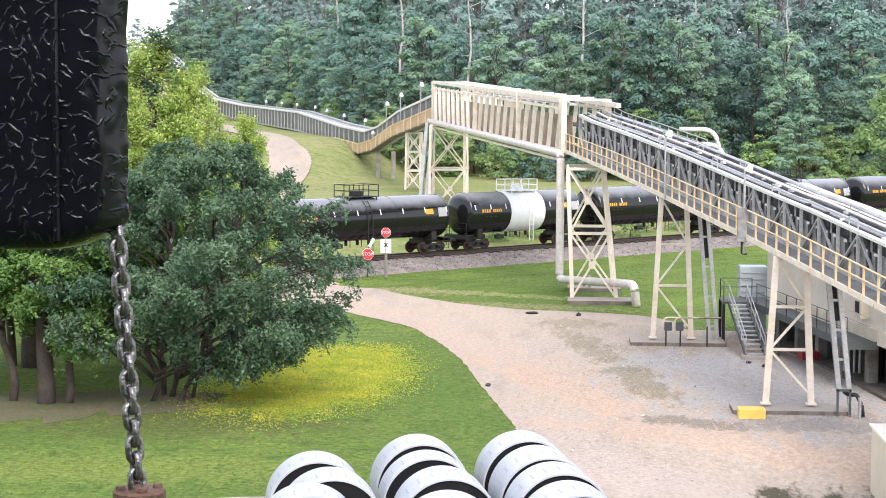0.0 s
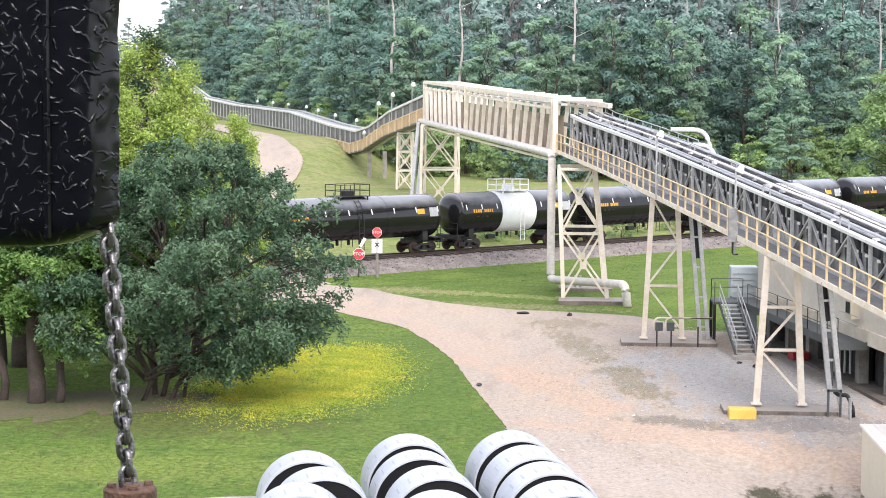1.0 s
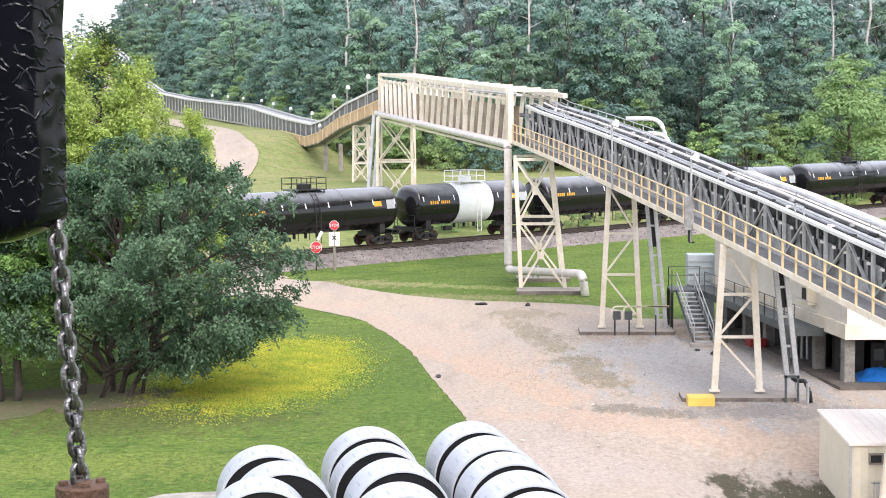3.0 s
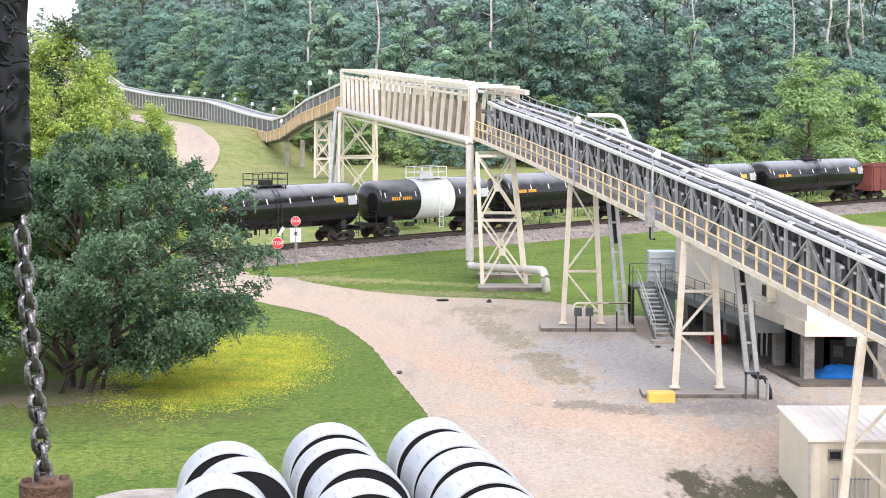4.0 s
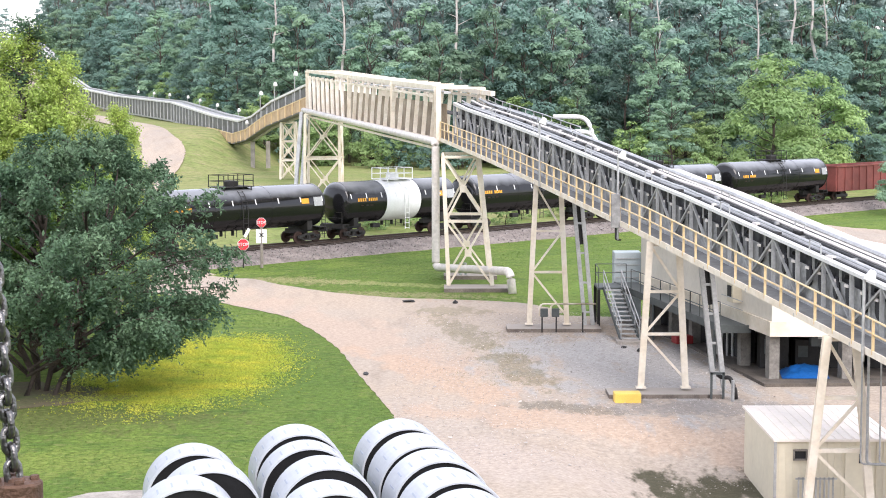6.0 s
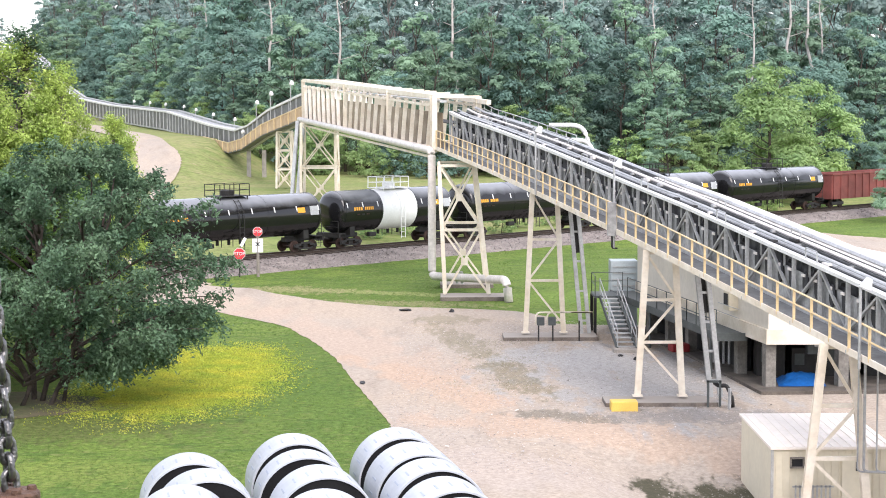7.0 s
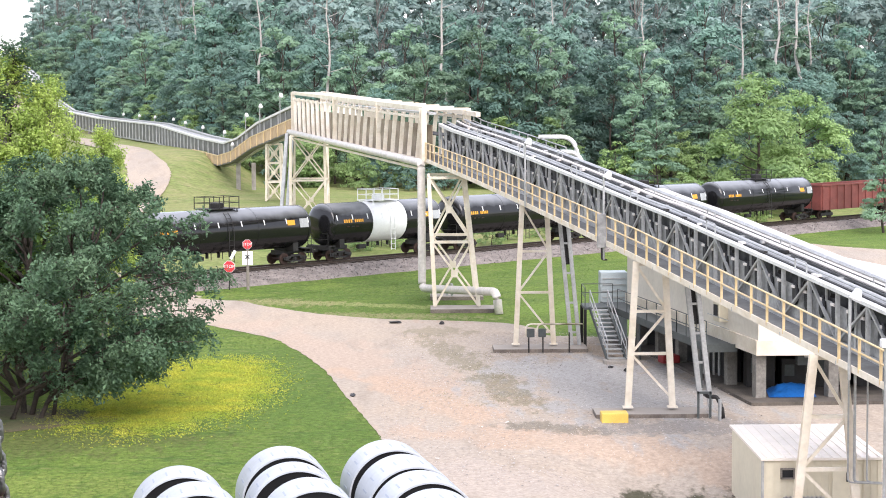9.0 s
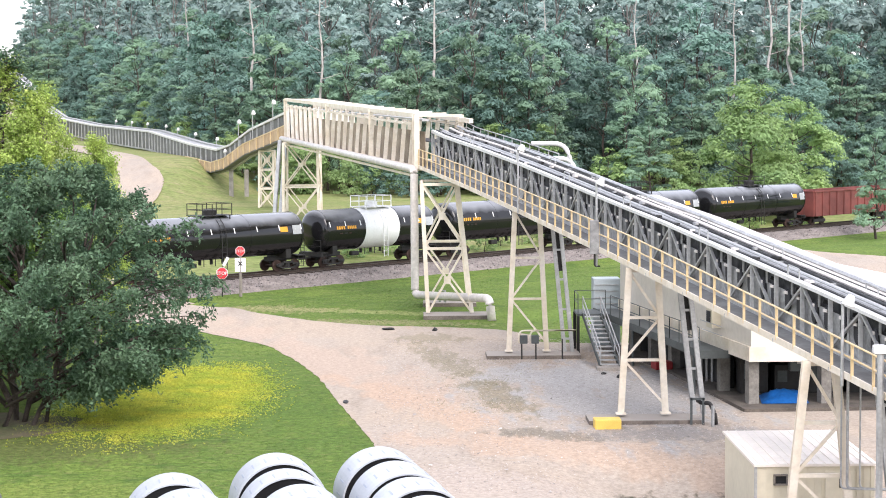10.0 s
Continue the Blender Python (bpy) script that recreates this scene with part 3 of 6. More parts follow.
def tank_car(s, white=False, length=17.2):
    """A tank car centred s metres along the track."""
    car = thing("tank_car", on_track(s, 0, RAILTOP), "black tank car with white midsection and walkway on rails" if white else "glossy black railway tank car with orange markings", "tank car", "train of tank cars")
    car.rotation_euler = (0, 0, radians(45))
    L, R, zc = length, 1.65, 2.9
    ax = Matrix.Rotation(radians(90), 4, "Y")

    def put(name, bm, m, parent=car, label="", smooth=False):
        return part(name, bm, m, parent, label, smooth, local=True)

    def shell(x0, x1, ends):
        bm = bmesh.new()
        prof = []
        if ends[0]:
            prof += [(R * math.sin(a), x0 - 0.62 * math.cos(a)) for a in (0, 0.25, 0.5, 0.75, 1.0, 1.25, 1.42)]
        prof += [(R, x0), (R, x1)]
        if ends[1]:
            prof += [(R * math.sin(a), x1 + 0.62 * math.cos(a)) for a in (1.42, 1.25, 1.0, 0.75, 0.5, 0.25, 0)]
        lathe(bm, prof, Matrix.Translation((0, 0, zc)) @ ax, 40)
        return bm
    h = L / 2 - 0.75
    if white:
        a, b = -1.9, 1.9
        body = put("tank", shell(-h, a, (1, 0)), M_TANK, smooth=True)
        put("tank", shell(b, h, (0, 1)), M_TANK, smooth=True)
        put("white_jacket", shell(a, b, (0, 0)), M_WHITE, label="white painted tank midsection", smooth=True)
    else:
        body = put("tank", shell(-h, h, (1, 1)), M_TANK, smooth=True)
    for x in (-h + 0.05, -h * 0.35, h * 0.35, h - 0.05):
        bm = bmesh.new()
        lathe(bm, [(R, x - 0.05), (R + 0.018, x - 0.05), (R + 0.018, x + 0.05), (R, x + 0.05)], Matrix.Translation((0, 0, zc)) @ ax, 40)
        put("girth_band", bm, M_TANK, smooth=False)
    # manway housing and platform
    deck = M_WHITE if white else M_DARK
    x0 = 0.2 if white else 0.0
    bm = bmesh.new()
    lathe(bm, [(0.52, R - 0.1), (0.52, R + 0.42), (0.46, R + 0.5), (0, R + 0.52)], Matrix.Translation((x0, 0, zc)), 20)
    put("manway", bm, deck)
    bm = bmesh.new()
    box(bm, (x0, 0, zc + R + 0.06), (2.9, 1.9, 0.06))
    for sx in (-1, 1):
        for sy in (-1, 1):
            beam(bm, (x0 + 1.3 * sx, 0.8 * sy, zc + R * 0.8), (x0 + 1.3 * sx, 0.8 * sy, zc + R + 0.05), 0.07)
    put("platform", bm, deck)
    bm = bmesh.new()
    for z in (0.5, 0.95):
        pts = [(x0 + 1.4 * a, 0.92 * b, zc + R + z) for a, b in ((-1, -1), (1, -1), (1, 1), (-1, 1), (-1, -1))]
        for p, q in zip(pts, pts[1:]):
            beam(bm, p, q, 0.045)
    for a in (-1, -0.33, 0.33, 1):
        for b in (-1, 1):
            beam(bm, (x0 + 1.4 * a, 0.92 * b, zc + R + 0.06), (x0 + 1.4 * a, 0.92 * b, zc + R + 0.95), 0.05)
    put("platform_railing", bm, deck)
    bm = bmesh.new()
    for dx in (-0.22, 0.22):
        arc = [(x0 + dx, -(R + 0.1) * math.sin(a), zc + (R + 0.1) * math.cos(a)) for a in (0.62, 0.85, 1.1, 1.35, 1.57)] + [(x0 + dx, -R - 0.1, 0.6)]
        tube(bm, arc, 0.028, 5)
    for k in range(5):
        z = 0.7 + k * 0.4
        beam(bm, (x0 - 0.22, -R - 0.1, z), (x0 + 0.22, -R - 0.1, z), 0.03)
    for a in (0.7, 0.95, 1.2, 1.45):
        beam(bm, (x0 - 0.22, -(R + 0.1) * math.sin(a), zc + (R + 0.1) * math.cos(a)), (x0 + 0.22, -(R + 0.1) * math.sin(a), zc + (R + 0.1) * math.cos(a)), 0.03)
    put("ladder", bm, deck)
    # underframe
    for s in (-1, 1):
        xe = s * (L / 2 - 1.7)
        for nm, c, d in (("draft_sill", (xe, 0, 0.98), (2.9, 0.5, 0.34)), ("saddle", (xe - 0.1 * s, 0, 1.4), (0.5, 2.3, 0.7)), ("end_sill", (s * (L / 2 - 0.25), 0, 1.05), (0.12, 2.7, 0.26)), ("end_deck", (s * (L / 2 - 0.6), 0, 1.2), (0.7, 2.6, 0.06))):
            bm = bmesh.new()
            box(bm, c, d)
            put(nm, bm, M_DARK)
    for s in (-1, 1):
        bm = bmesh.new()
        beam(bm, (s * (L / 2 - 0.2), 0, 0.85), (s * (L / 2 + 0.55), 0, 0.85), 0.16)
        box(bm, (s * (L / 2 + 0.5), 0, 0.85), (0.34, 0.34, 0.3), bevel=0.05)
        put("coupler", bm, M_DARK)
        bm = bmesh.new()
        for y in (-1.2, 1.2):
            beam(bm, (s * (L / 2 - 0.25), y, 1.15), (s * (L / 2 - 0.25), y, 2.2), 0.04)
        beam(bm, (s * (L / 2 - 0.25), -1.2, 2.2), (s * (L / 2 - 0.25), 1.2, 2.2), 0.04)
        beam(bm, (s * (L / 2 - 0.25), -1.2, 1.75), (s * (L / 2 - 0.25), 1.2, 1.75), 0.03)
        put("end_railing", bm, M_DARK)
        for y in (-1.28, 1.28):
            bm = bmesh.new()
            for k in range(4):
                beam(bm, (s * (L / 2 - 0.9), y, 0.4 + 0.28 * k), (s * (L / 2 - 0.4), y, 0.4 + 0.28 * k), 0.03)
            for dx in (0.9, 0.4):
                beam(bm, (s * (L / 2 - dx), y, 0.35), (s * (L / 2 - dx), y, 1.3), 0.035)
            put("ladder", bm, M_DARK)
        # truck
        xc = s * (L / 2 - 1.75)
        bm = bmesh.new()
        box(bm, (xc, 0, 0.6), (0.36, 1.9, 0.3))
        truck = put("truck", bm, M_DARK)
        for y in (-0.98, 0.98):
            bm = bmesh.new()
            for sx in (-1, 1):
                beam(bm, (xc + sx * 1.15, y, 0.5), (xc + sx * 0.45, y, 0.62), 0.14, 0.2)
                beam(bm, (xc + sx * 1.15, y, 0.55), (xc + sx * 0.5, y, 0.28), 0.12, 0.12)
            beam(bm, (xc - 0.5, y, 0.72), (xc + 0.5, y, 0.72), 0.16, 0.16)
            beam(bm, (xc - 0.5, y, 0.28), (xc + 0.5, y, 0.28), 0.16, 0.12)
            part("side_frame", bm, M_DARK, truck, local=True)
            for dx in (-0.15, 0.0, 0.15):
                bm = bmesh.new()
                tube(bm, [(xc + dx, y, 0.3), (xc + dx, y, 0.66)], 0.06, 8)
                part("spring", bm, M_DARK, truck, local=True)
            for dx in (-0.9, 0.9):
                bm = bmesh.new()
                box(bm, (xc + dx, y, 0.48), (0.3, 0.22, 0.26), bevel=0.04)
                part("axle_box", bm, M_DARK, truck, local=True)
        for dx in (-0.9, 0.9):
            w = part("wheelset", WHEELS, None, truck, "rusty steel wheelset", local=True)
            w.location = (xc + dx, 0, 0)
    # markings on the near side
    def plate(x, z, w, hh, m, name, lift=0.015):
        a = math.asin(max(-1, min(1, (z - zc) / R)))
        y = -R * math.cos(a) - lift
        bm = bmesh.new()
        mm = Matrix.Translation((x, y, z)) @ Matrix.Rotation(-a, 4, "X")
        box(bm, None, (w, 0.012, hh), m=mm)
        put(name, bm, m)
    xl = -h + 0.9
    for k in range(4):
        plate(xl + 0.24 * k, zc + 0.25, 0.16, 0.26, M_ORANGE, "letter_bar")
    for k in range(5):
        plate(xl + 1.15 + 0.2 * k, zc + 0.25, 0.14, 0.24, M_ORANGE, "letter_bar")
    for k in range(3):
        plate(xl + 0.4 + 0.5 * k, zc - 0.2, 0.3, 0.09, M_DARK if k == 1 else M_RUST, "small_lettering")
    plate(h - 1.9, zc + 0.42, 0.75, 0.4, M_ORANGE, "placard")
    bm_x = h - 0.6
    plate(bm_x, zc + 0.35, 0.85, 0.7, M_GALV, "data_panel")
    n = 8
    for k in range(n):
        plate(-h + 0.15 + (2 * h - 0.3) * k / (n - 1), zc + 0.55, 0.09, 0.42, M_WHITE, "reflector")
    for x in (-1.0, 0.1, 1.2):
        bm = bmesh.new()
        tube(bm, [(x, 0, zc - R + 0.1), (x, 0, zc - R - 0.35)], 0.12, 8)
        put("outlet_valve", bm, M_DARK)
        bm = bmesh.new()
        tube(bm, [(x, -0.5, zc - R + 0.25), (x, -0.5, zc - R - 0.45)], 0.035, 6)
        put("steam_pipe", bm, M_DARK)
    bm = bmesh.new()
    box(bm, (-2.2, -0.5, 0.95), (0.8, 0.4, 0.35), bevel=0.08)
    put("brake_reservoir", bm, M_DARK)
    return car


PITCH = 18.5
S_WHITE = -5.8
tank_car(S_WHITE, True, 13.3)
for k in range(3):
    tank_car(S_WHITE + 16.5 + PITCH * k)
for k in range(3):
    tank_car(S_WHITE - 16.5 - PITCH * k)


def gondola(s):
    car = thing("hopper_car", on_track(s, 0, RAILTOP), "oxide-red ribbed railway gondola car with rusted sides", "rail car", "train of tank cars")
    car.rotation_euler = (0, 0, radians(45))
    L = 16.0
    bm = bmesh.new()
    for y in (-1.4, 1.4):
        box(bm, (0, y, 2.3), (L, 0.08, 2.6))
    for x in (-L / 2, L / 2):
        box(bm, (x, 0, 2.3), (0.08, 2.8, 2.6))
    box(bm, (0, 0, 1.02), (L, 2.8, 0.1))
    part("body", bm, M_REDCAR, car, local=True)
    for k in range(12):
        for y in (-1.48, 1.48):
            bm = bmesh.new()
            box(bm, (-L / 2 + 0.3 + k * (L - 0.6) / 11, y, 2.3), (0.14, 0.12, 2.6))
            part("rib", bm, M_REDCAR, car, local=True)
    bm = bmesh.new()
    for y in (-1.45, 1.45):
        beam(bm, (-L / 2, y, 3.62), (L / 2, y, 3.62), 0.2, 0.16)
    for x in (-L / 2, L / 2):
        beam(bm, (x, -1.45, 3.62), (x, 1.45, 3.62), 0.2, 0.16)
    part("top_rim", bm, M_REDCAR, car, local=True)
    for sg in (-1, 1):
        bm = bmesh.new()
        xc = sg * (L / 2 - 1.75)
        for y in (-0.98, 0.98):
            box(bm, (xc, y, 0.5), (2.3, 0.16, 0.34), bevel=0.06)
        box(bm, (xc, 0, 0.7), (0.4, 2.0, 0.4))
        truck = part("truck", bm, M_DARK, car, local=True)
        for dx in (-0.9, 0.9):
            w = part("wheelset", WHEELS, None, truck, local=True)
            w.location = (xc + dx, 0, 0)


gondola(S_WHITE + 16.5 + PITCH * 2 + 17.8)
gondola(S_WHITE + 16.5 + PITCH * 2 + 34.8)


# ---- conveyor ----
def cx(y):
    """The walkway's outer edge."""
    return 8.7 + 0.183 * (77 - y) if y <= 125 else -0.084 - 0.209 * (y - 125)


ZB = [(36, 3.5), (45, 4.2), (57, 5.12), (77, 6.56), (98, 7.87), (110, 8.57), (125, 9.31), (190, 10.5)]


# how much the upper part of the gallery sinks along its length
TOP_DROP = [(36, 0.3), (60, 0.37), (70, 0.43), (80, 0.48), (90, 0.36), (100, 0.26), (110, 0.2), (125, 0.1)]


def zb(y):
    return lerp(ZB, y)


def cpt(y, off=0.0, z=0.0):
    drop = max(0.0, z - 1.32) / 1.2 * lerp(TOP_DROP, y) if y < 125 else 0.0
    return Vector((cx(y) + off, y, zb(y) + z * (1 - 0.006 * max(0.0, 77 - y)) - drop))


def strip(bm, y0, y1, o0, o1, z0, z1, step=4.0):
    """A solid run along the conveyor between two offsets and heights."""
    n = max(1, int(abs(y1 - y0) / step))
    prev = None
    for i in range(n + 1):
        y = y0 + (y1 - y0) * i / n
        row = [bm.verts.new(cpt(y, o, z)) for o, z in ((o0, z0), (o1, z0), (o1, z1), (o0, z1))]
        if prev:
            for k in range(4):
                bm.faces.new((prev[k], prev[(k + 1) % 4], row[(k + 1) % 4], row[k]))
        else:
            bm.faces.new(row[::-1])
        prev = row
    bm.faces.new(prev)
    bmesh.ops.recalc_face_normals(bm, faces=bm.faces)


def one(name, mtl, parent, label="", **k):
    bm = bmesh.new()
    strip(bm, k["y0"], k["y1"], k["o"][0], k["o"][1], k["z"][0], k["z"][1])
    return part(name, bm, mtl, parent, label)


def build_gallery():
    g = thing("conveyor_gallery", cpt(77), "long steel conveyor gallery with ochre handrails and galvanised trusses", "conveyor")
    Y0, Y1 = 38.0, 125.0
    one("walkway_edge", M_CREAM, g, "cream painted walkway edge beam", y0=Y0, y1=Y1, o=(0.0, 0.06), z=(0.0, 0.24))
    one("walkway_deck", M_GREYP, g, y0=Y0, y1=Y1, o=(0.06, 0.95), z=(0.1, 0.16))
    one("lower_chord", M_GALV, g, y0=Y0, y1=Y1, o=(0.95, 1.1), z=(0.0, 0.3))
    one("side_panel", M_SIDE, g, "dull grey lower side sheeting", y0=Y0, y1=Y1, o=(1.16, 1.18), z=(0.2, 1.62))
    one("inner_sheet", M_INNER, g, "mottled near-black inner sheet for the shaded gallery interior", y0=Y0, y1=Y1, o=(1.42, 1.45), z=(0.3, 2.42))
    one("upper_girder", M_WHITEP, g, "white weathered upper girder", y0=Y0, y1=Y1, o=(0.92, 1.14), z=(2.42, 2.62))
    one("belt_cover", M_GALV, g, y0=Y0, y1=Y1, o=(1.14, 1.95), z=(2.5, 2.56))
    # Black strips added for the dark lines along the gallery top.
    one("dark_strip", M_BELT, g, "black strip along the gallery top", y0=Y0, y1=Y1, o=(1.24, 1.34), z=(2.57, 2.64))
    one("dark_strip", M_BELT, g, "black strip along the gallery top", y0=Y0, y1=Y1, o=(2.42, 2.5), z=(2.61, 2.74))
    one("belt", M_BELT, g, "black rubber belt", y0=Y0, y1=Y1, o=(1.5, 3.0), z=(1.75, 1.8))
    one("return_belt", M_BELT, g, y0=Y0, y1=Y1, o=(1.5, 3.0), z=(0.7, 0.74))
    one("far_girder", M_GALV, g, y0=Y0, y1=Y1, o=(3.1, 3.4), z=(2.42, 2.6))
    one("centre_tray", M_GREYP, g, y0=Y0, y1=Y1, o=(2.1, 2.35), z=(2.5, 2.6))
    one("far_cover", M_PIPE, g, "pale sheet cover over the belt", y0=Y0, y1=84, o=(2.5, 3.5), z=(2.62, 2.76))
    one("far_side_sheet", M_GREYP, g, y0=Y0, y1=Y1, o=(3.3, 3.33), z=(0.0, 2.4))
    for z in (0.62, 1.12):
        bm = bmesh.new()
        ys = [Y0 + i * 3 for i in range(int((Y1 - Y0) / 3) + 1)]
        tube(bm, [cpt(y, 0.03, z + 0.2) for y in ys], 0.032, 6)
        part("handrail", bm, M_YELRAIL, g, "ochre painted handrail")
    y, i = Y1 - 0.2, 0
    while y > Y0:
        bm = bmesh.new()
        beam(bm, cpt(y, 0.03, 0.1), cpt(y, 0.03, 1.34), 0.085, 0.06)
        part("rail_post", bm, M_YELRAIL, g)
        y -= 1.5
    BAY = 2.3
    y, i = Y1, 0
    while y > Y0 + BAY:
        bm = bmesh.new()
        beam(bm, cpt(y, 1.0, 0.2), cpt(y, 1.0, 2.45), 0.14, 0.1)
        part("truss_post", bm, M_GALV, g)
        bm = bmesh.new()
        a, b = (0.25, 2.4) if i % 2 else (2.4, 0.25)
        beam(bm, cpt(y, 1.02, a), cpt(y - BAY, 1.02, b), 0.1, 0.08)
        part("truss_diagonal", bm, M_GALV, g)
        bm = bmesh.new()
        yy = y - BAY / 2
        for z in (1.62, 0.6):
            beam(bm, cpt(yy, 1.22, z + 0.3), cpt(yy, 1.85, z), 0.13)
            beam(bm, cpt(yy, 1.85, z), cpt(yy, 2.65, z), 0.13)
            beam(bm, cpt(yy, 2.65, z), cpt(yy, 3.15, z + 0.25), 0.13)
            beam(bm, cpt(yy, 1.3, z - 0.12), cpt(yy, 3.2, z - 0.12), 0.08)
        part("idler", bm, M_DARK, g)
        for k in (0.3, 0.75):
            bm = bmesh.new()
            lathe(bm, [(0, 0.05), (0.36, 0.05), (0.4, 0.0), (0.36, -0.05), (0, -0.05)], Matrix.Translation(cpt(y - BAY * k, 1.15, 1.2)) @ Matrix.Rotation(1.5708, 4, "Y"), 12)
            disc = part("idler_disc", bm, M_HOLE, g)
            bm = bmesh.new()
            box(bm, cpt(y - BAY * k, 1.08, 1.56), (0.08, 0.34, 0.1), rz=0.15, bevel=0.02)
            part("bearing", bm, M_PIPE, disc)
        bm = bmesh.new()
        beam(bm, cpt(yy, 1.1, 1.6), cpt(yy, 1.1, 2.45), 0.07, 0.05)
        part("mullion", bm, M_GALV, g)
        if i % 2 == 0:
            for o, z in ((0.0, 0.05), (1.0, 2.46)):
                bm = bmesh.new()
                beam(bm, cpt(y, o, z), cpt(y, 3.3, z), 0.13, 0.13)
                part("cross_beam", bm, M_GALV, g)
        y -= BAY
        i += 1
    y = 101.0
    while y < Y1 + 12:
        bm = bmesh.new()
        beam(bm, cpt(y, 3.38, 2.4), cpt(y, 3.38, 3.1), 0.05)
        part("far_rail_post", bm, M_GALV, g)
        y += 2.2
    for z in (2.75, 3.1):
        bm = bmesh.new()
        tube(bm, [cpt(101 + 3 * i, 3.38, z) for i in range(12)], 0.03, 6)
        part("far_rail", bm, M_GALV, g)
    r = random.Random(88)
    y = Y0 + 2
    while y < Y1 - 1:
        for o, z in ((1.28, 2.56), (2.06, 2.6), (3.0, 2.68 if y < 92 else 2.6)):
            if r.random() < 0.5:
                bm = bmesh.new()
                box(bm, cpt(y + r.uniform(-0.4, 0.4), o, z + 0.06), (0.14, r.uniform(0.2, 0.7), r.uniform(0.08, 0.14)), rz=0.18)
                part("bracket", bm, r.choice((M_GALV, M_PIPE, M_DARK)), g)
        y += 2.3
    for y in (46, 53, 61, 70, 80, 90, 101, 112):
        bm = bmesh.new()
        tube(bm, elbow([cpt(y, 1.05, 2.6), cpt(y, 1.05, 3.25), cpt(y + 1.0, 1.05, 3.25), cpt(y + 1.0, 1.05, 2.6)], 0.12), 0.028, 5)
        part("step_hoop", bm, M_GALV, g)
    # hoops and top pipes
    for o, z, r, m in ((1.55, 2.72, 0.05, M_GALV), (2.2, 2.75, 0.07, M_PIPE), (2.75, 2.85, 0.09, M_GALV)):
        bm = bmesh.new()
        tube(bm, [cpt(Y0 + i * 3, o, z) for i in range(int((Y1 - Y0) / 3) + 1)], r, 6)
        part("service_pipe", bm, m, g)
    for y in range(42, 124, 8):
        bm = bmesh.new()
        tube(bm, elbow([cpt(y, 2.4, 2.5), cpt(y, 2.4, 3.1), cpt(y + 0.9, 2.4, 3.1), cpt(y + 0.9, 2.4, 2.5)], 0.1), 0.03, 5)
        part("pipe_hoop", bm, M_GALV, g)
    return g


build_gallery()


def flood_lamp(p, h, mtl=M_GALV):
    lamp = thing("floodlight", p, "small white floodlight on a thin steel post", "lamp", "conveyor lamps")
    bm = bmesh.new()
    tube(bm, [p, Vector(p) + Vector((0, 0, h))], 0.045, 6)
    part("post", bm, mtl, lamp)
    bm = bmesh.new()
    lathe(bm, [(0, 0.24), (0.14, 0.2), (0.2, 0.05), (0.27, -0.16), (0.24, -0.18), (0, -0.16)], Matrix.Translation(Vector(p) + Vector((0.12, -0.05, h + 0.1))) @ Matrix.Rotation(0.5, 4, "X"), 14)
    part("head", bm, M_WHITE, lamp, smooth=True)


